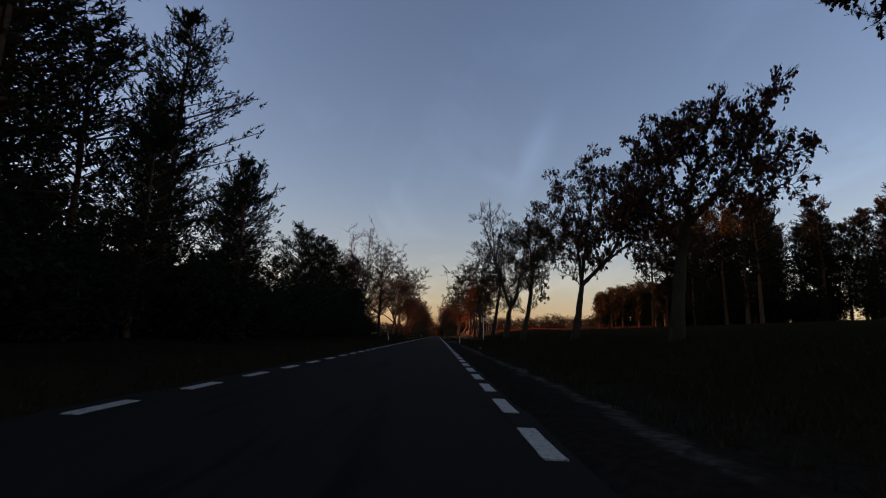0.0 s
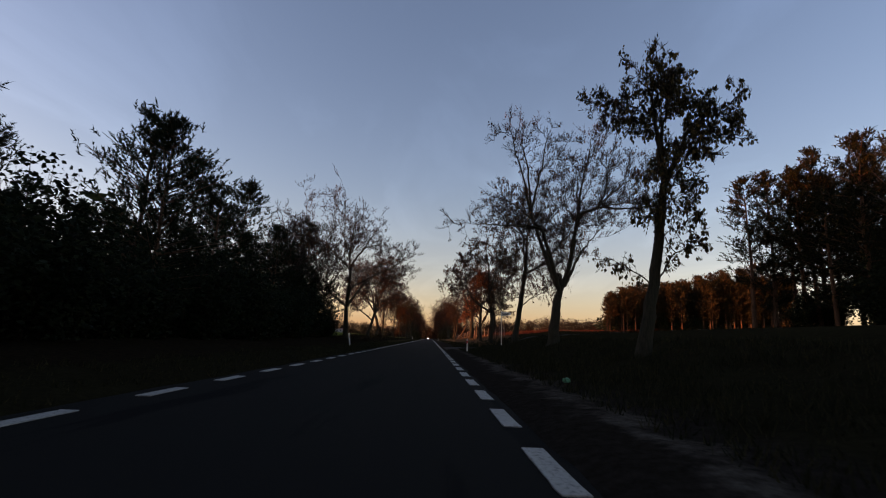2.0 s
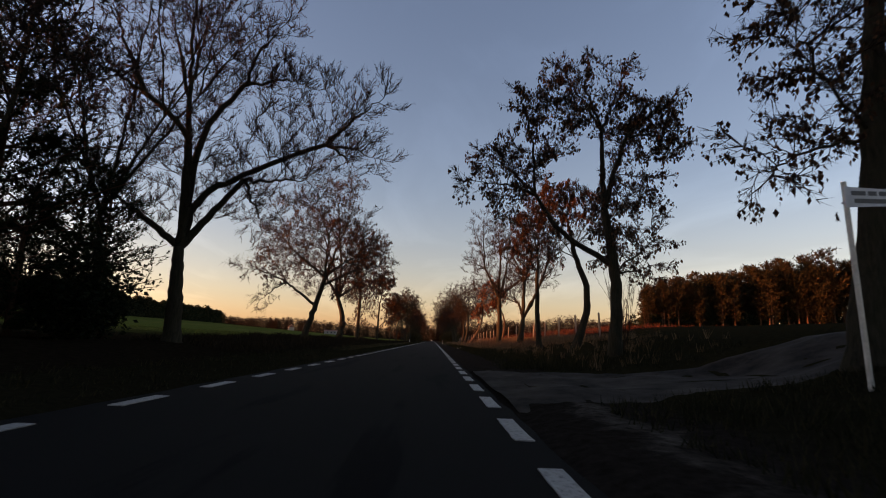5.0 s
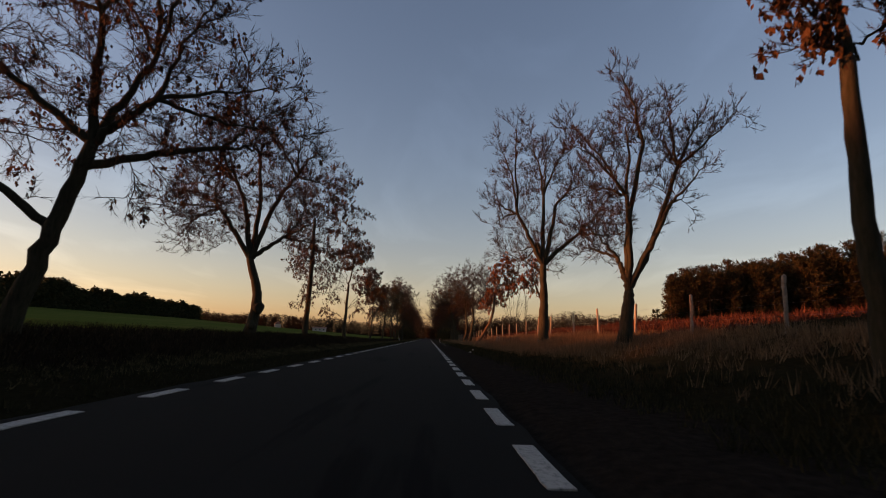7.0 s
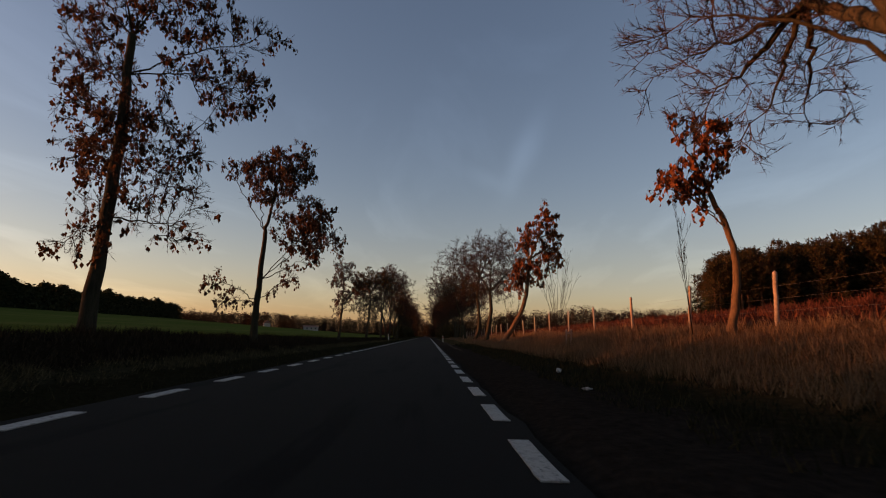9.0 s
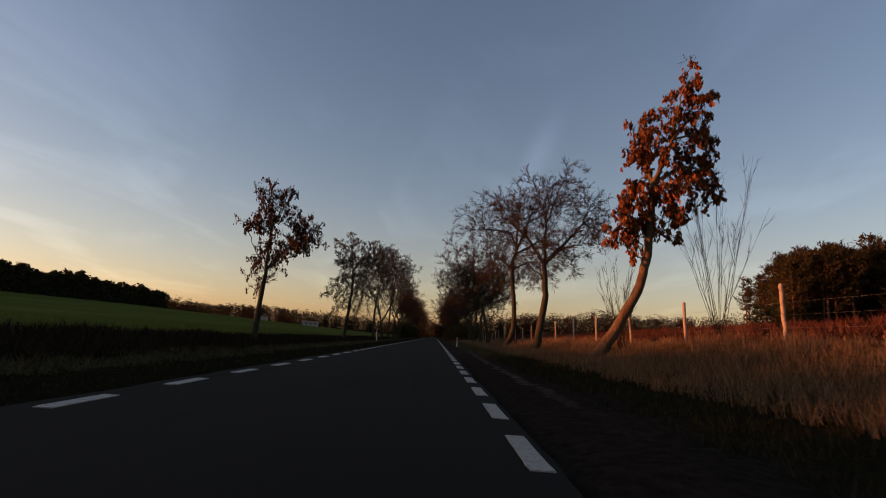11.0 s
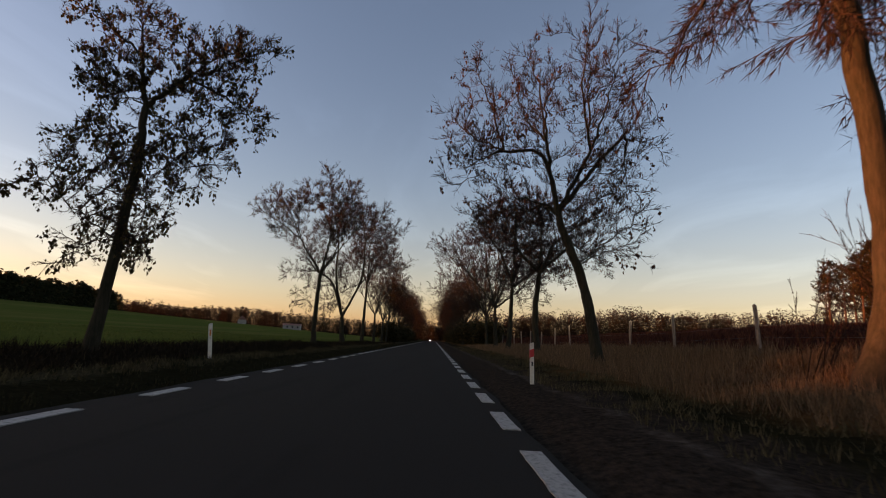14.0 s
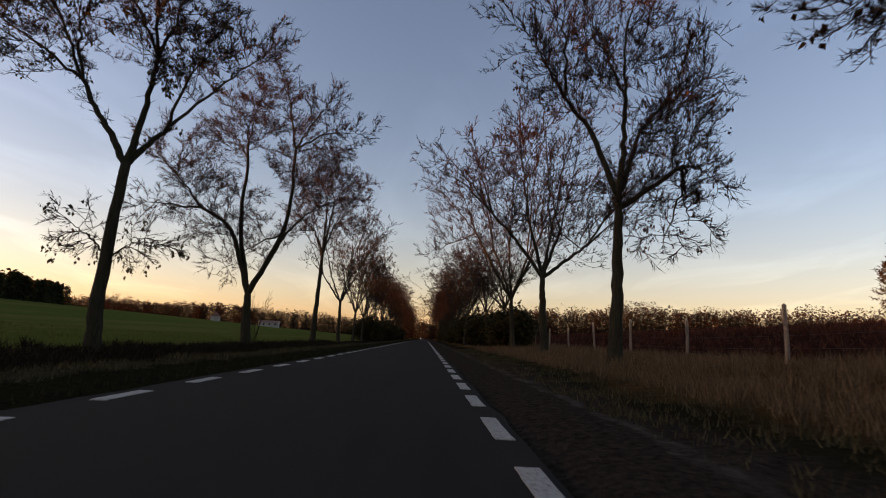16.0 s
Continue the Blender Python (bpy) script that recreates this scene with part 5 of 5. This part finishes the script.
def far_wood(name, line, depth, height, material, seed, label, per_metre=2.0, clumps=60, size=0.8, pointed=False):
    """A distant wood: many crowns of small leafy clumps on thin trunks, joined into one."""
    rng = np.random.default_rng(seed)
    pts = np.asarray(line, float)
    seg = np.linalg.norm(np.diff(pts, axis=0), axis=1)
    n = int(seg.sum() * per_metre)
    t = rng.uniform(0, seg.sum(), n)
    cum = np.concatenate([[0], np.cumsum(seg)])
    x = np.interp(t, cum, pts[:, 0])
    y = np.interp(t, cum, pts[:, 1]) + rng.uniform(0, 1, n) ** 1.5 * depth
    z = terrain(x, y)
    roll = np.array([noise.noise(Vector((a * 0.03, b * 0.03, seed))) + 0.6 * noise.noise(Vector((a * 0.11, b * 0.11, seed + 5))) for a, b in zip(x, y)])
    h = height * rng.uniform(0.75, 1.1, n) * (0.85 + 0.3 * roll)
    u = rng.uniform(0.0, 1.0, (n, clumps))
    shape = (1.02 - u) if pointed else np.sqrt(np.clip(1.02 - u ** 2.5, 0, 1))
    wide = (0.26 * h)[:, None] * shape * np.sqrt(rng.uniform(0.05, 1, (n, clumps)))
    a = rng.uniform(0, 2 * np.pi, (n, clumps))
    c = np.stack([x[:, None] + np.cos(a) * wide, y[:, None] + np.sin(a) * wide, z[:, None] + h[:, None] * u], -1).reshape(-1, 3)
    v1, f1 = leaves(c, size, rng, 0.3)
    foot = np.stack([x, y, z - 0.3], -1)
    v2, f2 = spikes(foot, foot + np.stack([np.zeros(n), np.zeros(n), h * 0.7], -1), 0.012 * h)
    v, f = join([(v1, f1), (v2, f2)])
    return tagged(mesh_object(name, v, f, material), label, "woodland", kind="stuff")


# its near end runs on unseen to y 211, which sets where its shade begins
far_wood("pine_wood_left", [(-148, 211), (-150, 238), (-152, 268), (-160, 330), (-174, 470)], 8, 12, FAR_PINE, 51, "dark pine wood beyond the green field", 4.0, 70, 1.4, True)
for k, x0 in enumerate((-34, -43, -53)):
    far_wood("pine_wood_near", [(x0, -45), (x0 + 2, 25), (x0, 84)], 4, 12, FAR_PINE, 56 + k, "dark pine wood behind the roadside trees", 1.1, 40, 1.3, True)
# added out of view: stepped sun blockers for the shade across the road
far_wood("unseen_shade_wood_tall", [(-150, -80), (-148, 75)], 8, 26, FAR_PINE, 61, "unseen tall wood added to shade the trees on the right", 2.4, 60, 2.6)
far_wood("unseen_shade_wood_mid", [(-148, 77), (-146, 98)], 6, 8.5, FAR_PINE, 62, "unseen lower wood added to leave only the treetops sunlit", 2.4, 50, 1.6)
far_wood("unseen_shade_wood_low", [(-146, 99), (-146, 113)], 5, 6, FAR_PINE, 63, "unseen low trees added to shade the lower trunks", 3.0, 50, 1.0)
far_wood("unseen_shade_scrub", [(-146, 113), (-147, 186)], 4, 2.3, FAR_PINE, 64, "unseen scrub added to shade the foot of the right bank", 4.0, 30, 0.6)
far_wood("unseen_shade_hedge", [(-147, 186), (-148, 211)], 4, 2.1, FAR_PINE, 65, "unseen hedge added to shade the right bank further on", 5.0, 40, 0.8)
far_wood("grove_undergrowth", [(92, 287), (140, 282), (186, 276)], 14, 9, FAR_PINE, 60, "young pines and scrub under the far grove", 3.0, 60, 1.1)
far_wood("mixed_wood_left", [(-600, 760), (-420, 700), (-250, 640), (-120, 610), (-30, 640)], 50, 15, FAR_WOOD, 52, "brown leafless wood on the far horizon", 3.6, 72, 1.0)
far_wood("mixed_wood_right", [(24, 520), (110, 500), (220, 470), (330, 440), (480, 420)], 50, 17, FAR_WOOD, 53, "russet wood beyond the heath", 4.6, 72, 0.9)
far_wood("avenue_end_wood", [(-40, 560), (-14, 540), (-13, 500)], 30, 13, FAR_WOOD, 54, "brown trees where the avenue ends", 1.5, 110, 0.8)
far_wood("avenue_end_wood_right", [(10, 480), (12, 540), (40, 560)], 30, 13, FAR_WOOD, 55, "brown trees where the avenue ends", 1.5, 110, 0.8)
far_wood("avenue_bend_wood", [(-45, 800), (0, 780), (45, 800)], 40, 24, FAR_WOOD, 57, "brown wood where the road bends away", 3.0, 110, 1.2)


# ---- grass and heath ----
def tufts(name, count, area, height, blades, material, seed, label, lean=0.35, width=0.02, thin=None):
    """Standing blades over a stretch of ground, joined into one."""
    rng = np.random.default_rng(seed)
    x0, x1, y0, y1 = area
    x = rng.uniform(x0, x1, count)
    y = rng.uniform(y0, y1, count)
    if thin is not None:
        keep = rng.uniform(0, 1, count) < thin(x, y)
        x, y = x[keep], y[keep]
    n = len(x)
    patch = np.array([noise.noise(Vector((a * 0.5, b * 0.5, seed))) for a, b in zip(x, y)])
    h = height * np.clip(0.9 + 0.7 * patch, 0.25, 1.6)
    px = (x[:, None] + rng.normal(0, 0.07, (n, blades))).ravel()
    py = (y[:, None] + rng.normal(0, 0.07, (n, blades))).ravel()
    ph = (h[:, None] * rng.uniform(0.5, 1.15, (n, blades))).ravel()
    foot = np.stack([px, py, terrain(px, py) - 0.03], -1)
    d = np.stack([rng.normal(0, lean, len(px)), rng.normal(0, lean, len(px)), np.ones(len(px))], -1)
    v, f = slivers(foot, foot + unit(d) * ph[:, None], width, rng)
    return tagged(mesh_object(name, v, [f], material), label, "grass", kind="stuff")


tufts("dry_grass", 26000, (5.6, 11.6, 88, 290), 0.55, 7, GRASS_DRY, 71, "tall dry yellow grass on the roadside bank", 0.3, 0.012,
      thin=lambda x, y: np.clip((y - 112 + 6 * (x - 8)) / 14, 0.05, 1))
def off_track(x, y):
    """Nothing grows on the sandy side track and its worn mouth."""
    d = y - 84 - 3 * np.exp(-np.maximum(x - 2, 0) / 6)
    return ((d < -2.0 - 6.0 * np.exp(-(x - 1.6) / 7)) | (d > 1.9 + 2.6 * np.exp(-(x - 1.6) / 5))).astype(float)


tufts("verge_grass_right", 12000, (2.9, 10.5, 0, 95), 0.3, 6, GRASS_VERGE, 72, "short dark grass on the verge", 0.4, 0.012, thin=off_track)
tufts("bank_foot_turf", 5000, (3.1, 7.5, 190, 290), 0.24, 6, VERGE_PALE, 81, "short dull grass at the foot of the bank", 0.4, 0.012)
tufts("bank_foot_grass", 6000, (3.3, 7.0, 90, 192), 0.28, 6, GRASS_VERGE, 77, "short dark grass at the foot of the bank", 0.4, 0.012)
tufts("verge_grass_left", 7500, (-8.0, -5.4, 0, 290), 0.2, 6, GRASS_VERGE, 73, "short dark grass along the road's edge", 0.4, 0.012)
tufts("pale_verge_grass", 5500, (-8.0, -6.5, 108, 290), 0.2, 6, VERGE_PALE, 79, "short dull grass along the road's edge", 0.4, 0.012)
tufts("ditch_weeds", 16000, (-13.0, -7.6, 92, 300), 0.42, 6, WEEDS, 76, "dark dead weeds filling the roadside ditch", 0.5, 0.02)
# starts at y 122, past the heath that is darkened as shaded
tufts("heath", 16000, (11.4, 60, 122, 330), 0.6, 7, HEATHER, 74, "russet heath and low scrub beyond the fence", 0.5, 0.03)
tufts("far_heath", 9000, (60, 118, 125, 320), 1.0, 6, HEATHER, 80, "russet scrub on the far heath", 0.5, 0.07)
tufts("crop", 14000, (-40, -12.8, 104, 290), 0.18, 5, CROP, 75, "green winter crop in the field", 0.4, 0.02)
tufts("track_edge_grass", 1500, (8.0, 40, 79.2, 82.2), 0.3, 6, GRASS_VERGE, 78, "short dark grass beside the sandy track", 0.4, 0.015, thin=off_track)


# ---- road furniture ----
def delineator(x, y, lean=0.0, red=True):
    """A white plastic marker post with a slanted head, a coloured band and a small reflector."""
    z0 = float(terrain(x, y))
    root = thing("delineator_post", x, y, z0, "white plastic roadside marker post with a red band" if red else "white plastic roadside marker post, seen from behind", "marker post", "marker posts")
    bm = block(-0.052, 0.052, -0.04, 0.04, -0.15, 1.1, 0.012)
    for v in bm.verts:
        if v.co.z > 0.8:
            v.co.z += v.co.x * 0.35
    part("post", bm, POST_WHITE, root)
    bm = block(-0.055, 0.055, -0.044, 0.044, 0.72, 0.93, 0.004)
    for v in bm.verts:
        v.co.z += v.co.x * 0.35
    if red:
        part("band", bm, POST_RED, root, "red band")
    part("reflector", block(-0.022, 0.022, -0.052, -0.04, 0.48, 0.6, 0.004) if red else block(-0.005, 0.04, -0.05, -0.038, 0.7, 0.9, 0.004), POST_BLACK if red else POST_AMBER, root, "small dark reflector" if red else "narrow amber reflector")
    root.rotation_euler = (0, radians(lean), radians(2))
    return root


delineator(3.13, 70.2, -1.0)
delineator(2.78, 218.6, -1.5)
delineator(-7.2, 72.5, -9.0, False)
delineator(-7.2, 221.3, -6.0, False)


def side_sign(x, y):
    """A small white direction board on a thin steel pole."""
    z0 = float(terrain(x, y))
    root = thing("direction_sign", x, y, z0, "white direction board on a leaning thin steel pole", "road sign")
    bm = bmesh.new()
    bmesh.ops.create_cone(bm, cap_ends=True, segments=14, radius1=0.042, radius2=0.042, depth=3.9, matrix=Matrix.Translation((0, 0, 1.65)))
    part("pole", bm, POST_WHITE, root)
    bm = block(-0.05, 0.95, -0.06, -0.044, 3.12, 3.5)
    for v in bm.verts:
        if v.co.x > 0.9:
            v.co.z = 3.31 + (v.co.z - 3.31) * 0.75
    board = part("board", bm, SIGN_FACE, root, "white board")
    for k, (a, b) in enumerate(((0.06, 0.32), (0.36, 0.52), (0.56, 0.82))):
        part("lettering", block(a, b, -0.064, -0.06, 3.34, 3.42), POST_BLACK, board, "dark lettering, unreadable")
    part("lettering", block(0.1, 0.74, -0.064, -0.06, 3.2, 3.28), POST_BLACK, board, "dark lettering, unreadable")
    part("clamp", block(-0.05, 0.05, -0.045, 0.045, 3.2, 3.24, 0.005), METAL, root)
    root.rotation_euler = (0, radians(-1.0), radians(0))
    return root


side_sign(7.3, 79.0)


def fence_post(x, y, height, lean, seed):
    rng = np.random.default_rng(seed)
    z0 = float(terrain(x, y))
    z = np.linspace(-0.3, height, 9)
    p = np.stack([np.zeros(9), rng.normal(0, 0.006, 9), z], -1) + rng.normal(0, 0.005, (9, 3))
    v, q, t = tube(p, 0.066 * (1 + rng.normal(0, 0.04, 9)), 9)
    ob = mesh_object("fence_post", v, [q, t], WOOD_POST, smooth_shade=True)
    ob.location = (x, y, z0)
    ob.rotation_euler = (radians(rng.normal(0, 1.5)), radians(lean), 0)
    return tagged(ob, "weathered round wooden fence post in dry grass", "fence post", "fence posts")


rng = np.random.default_rng(15)
fence_y = [104, 109.6, 115, 120.6, 126.4, 132.2, 137.8, 145.2, 150.5, 156.4, 162.5, 168.7, 174.8, 181.1, 187.2, 193.3, 199.0, 204.9, 210.8, 216.4, 221.9, 227.9, 233.2, 239.0, 245.6, 250.7, 256.5, 262.3, 268, 273.9, 279.8, 285.5, 291.4, 297.2, 303, 309]
for k, y in enumerate(fence_y):
    fence_post(11.3, y, 1.75 + rng.normal(0, 0.08), rng.normal(-1.0, 2.0), 400 + k)
for k, hgt in enumerate((0.5, 0.9, 1.3)):
    pts = [(11.3, y, float(terrain(11.3, y)) + hgt + 0.02 * math.sin(y)) for y in fence_y]
    v, q, t = tube(pts, np.full(len(pts), 0.0022), 4)
    tagged(mesh_object("fence_wire", v, [q, t], WIRE), "thin fence wire strung between wooden posts", "fence wire", "fence wires")

# two short boundary stakes tied together beside the road
root = thing("marker_stake", 8.3, 158.3, float(terrain(8.3, 158.3)), "pair of short weathered stakes with a crosspiece", "stake")
for dx in (-0.14, 0.14):
    part("stake", block(dx - 0.035, dx + 0.035, -0.035, 0.035, -0.2, 1.05, 0.01), WOOD_POST, root)
part("crosspiece", block(-0.2, 0.2, -0.06, -0.035, 0.75, 0.88, 0.006), WOOD_POST, root)


# ---- sandy side track ----
def track_mesh():
    """A trodden sandy lane with two shallow wheel ruts and ragged edges."""
    rng = np.random.default_rng(19)
    n, m = 120, 13
    s = np.linspace(0, 1, n)
    cx = 1.6 + 70 * s ** 1.6
    cy = 84 + 3 * np.exp(-np.maximum(cx - 2, 0) / 6)
    near, off = 1.8 + 5.6 * np.exp(-(cx - 1.6) / 7), 1.5 + 2.4 * np.exp(-(cx - 1.6) / 5)
    rag = np.convolve(rng.normal(0, 0.6, n + 4), np.ones(5) / 5, "valid")
    cols = []
    for u in np.linspace(-1, 1, m):
        x, y = cx, cy + u * np.where(u < 0, near, off) + rag * abs(u) + rng.normal(0, 0.08, n) * (abs(u) > 0.95)
        rut = -0.035 * np.exp(-((abs(u) - 0.42) / 0.14) ** 2)
        cols.append(np.stack([x, y, terrain(x, y) + 0.035 + rut + rng.normal(0, 0.008, n) - 0.07 * (abs(u) > 0.95)], -1))
    v = np.stack(cols, 1)
    i = (np.arange(n - 1)[:, None] * m + np.arange(m - 1)[None]).ravel()
    return v.reshape(-1, 3), [np.stack([i, i + 1, i + m + 1, i + m], -1)]


v, f = track_mesh()
tagged(mesh_object("side_track", v, f, SAND_TRACK, smooth_shade=True), "pale sandy farm track joining the road", "track", kind="structure")


# ---- farm buildings far away ----
def farm_house(x, y, length, width, wall_h, roof_h, turn, label):
    root = thing("farm_house", x, y, float(terrain(x, y)), label, "house", "far farm buildings")
    part("wall", block(-length / 2, length / 2, -width / 2, width / 2, -1.0, wall_h), HOUSE_WALL, root)
    bm = bmesh.new()
    e = 0.5
    pts = [(-length / 2 - e, -width / 2 - e, wall_h), (length / 2 + e, -width / 2 - e, wall_h), (length / 2 + e, width / 2 + e, wall_h), (-length / 2 - e, width / 2 + e, wall_h), (-length / 2 - e, 0, wall_h + roof_h), (length / 2 + e, 0, wall_h + roof_h)]
    vs = [bm.verts.new(p) for p in pts]
    for q in ((0, 1, 5, 4), (2, 3, 4, 5), (1, 2, 5), (3, 0, 4), (3, 2, 1, 0)):
        bm.faces.new([vs[i] for i in q])
    part("roof", bm, HOUSE_ROOF, root)
    for k in range(3):
        a = -length / 2 + length * (k + 0.7) / 3.4
        part("window", block(a, a + 1.1, -width / 2 - 0.06, -width / 2 + 0.1, 1.0, 2.2), GLASS_DARK, root)
    root.rotation_euler = (0, 0, radians(turn))
    return root


farm_house(-101, 556, 12, 6, 2.8, 1.2, 10, "long white farm building at the field's far edge")
farm_house(-150, 590, 6, 6, 3.0, 3.2, -70, "small white farmhouse with a pitched roof")


# ---- a car far down the road, with its lamps lit ----
CAR_PAINT = plain_material("dark_car_paint", (0.03, 0.032, 0.036), (0.045, 0.047, 0.052), 3.0, 0.3, 0.5, 0.02)
TYRE = plain_material("tyre_rubber", (0.015, 0.015, 0.015), (0.03, 0.03, 0.03), 20.0, 0.85, 0.2)
LAMP = bpy.data.materials.new("headlight_glow")
LAMP.use_nodes = True
lamp_bsdf = LAMP.node_tree.nodes["Principled BSDF"]
lamp_bsdf.inputs["Emission Color"].default_value = (1.0, 0.95, 0.85, 1)
lamp_bsdf.inputs["Emission Strength"].default_value = 14.0


def far_car(x, y):
    root = thing("car", x, y, 0.0, "dark oncoming car with lit headlights far along the road", "car")
    part("body", block(-0.88, 0.88, -2.1, 2.1, 0.3, 0.85, 0.12), CAR_PAINT, root)
    bm = block(-0.78, 0.78, -1.0, 1.5, 0.84, 1.42, 0.05)
    for v in bm.verts:
        if v.co.z > 1.1:
            v.co.x *= 0.82
            v.co.y = v.co.y * 0.68 + 0.15
    part("cabin", bm, GLASS_DARK, root, "dark glass cabin")
    for dx in (-0.8, 0.8):
        for dy in (-1.35, 1.35):
            bm = bmesh.new()
            bmesh.ops.create_cone(bm, cap_ends=True, segments=20, radius1=0.31, radius2=0.31, depth=0.2, matrix=Matrix.Translation((dx, dy, 0.31)) @ Matrix.Rotation(radians(90), 4, "Y"))
            part("wheel", bm, TYRE, root)
        part("headlight", block(dx * 0.75 - 0.14, dx * 0.75 + 0.14, -2.13, -2.05, 0.55, 0.72, 0.02), LAMP, root, "lit white headlight")
    return root


far_car(-3.0, 640)


# ---- litter on the verge ----
def litter(name, x, y, size, material, seed, label, category):
    """A crumpled, flattened scrap."""
    bm = bmesh.new()
    bmesh.ops.create_icosphere(bm, subdivisions=3, radius=1.0)
    for v in bm.verts:
        k = 1 + 0.5 * noise.noise(v.co * 1.9 + Vector((seed, 0, 0))) + 0.15 * noise.noise(v.co * 6 + Vector((0, seed, 0)))
        v.co = Vector((v.co.x * k * size[0], v.co.y * k * size[1], (v.co.z * k + 0.7) * size[2]))
    ob = part(name, bm, material)
    ob.location = (x, y, float(terrain(x, y)) + 0.02)
    return tagged(ob, label, category, "litter on the verge")


GREEN_PLASTIC = plain_material("green_plastic", (0.05, 0.22, 0.1), (0.1, 0.36, 0.18), 9.0, 0.4, 0.5, 0.3)
PAPER = plain_material("weathered_paper", (0.35, 0.34, 0.32), (0.55, 0.54, 0.5), 7.0, 0.9, 0.1, 0.4)
litter("plastic_bag", 3.5, 40.75, (0.11, 0.07, 0.06), GREEN_PLASTIC, 3, "crumpled green plastic bag in dark verge grass", "litter")
litter("paper_scrap", 4.1, 144.8, (0.08, 0.06, 0.07), PAPER, 5, "crumpled pale paper scrap in dark verge grass", "litter")
litter("paper_scrap", 3.5, 140.3, (0.09, 0.06, 0.035), PAPER, 8, "flattened pale paper scrap on the bare shoulder", "litter")
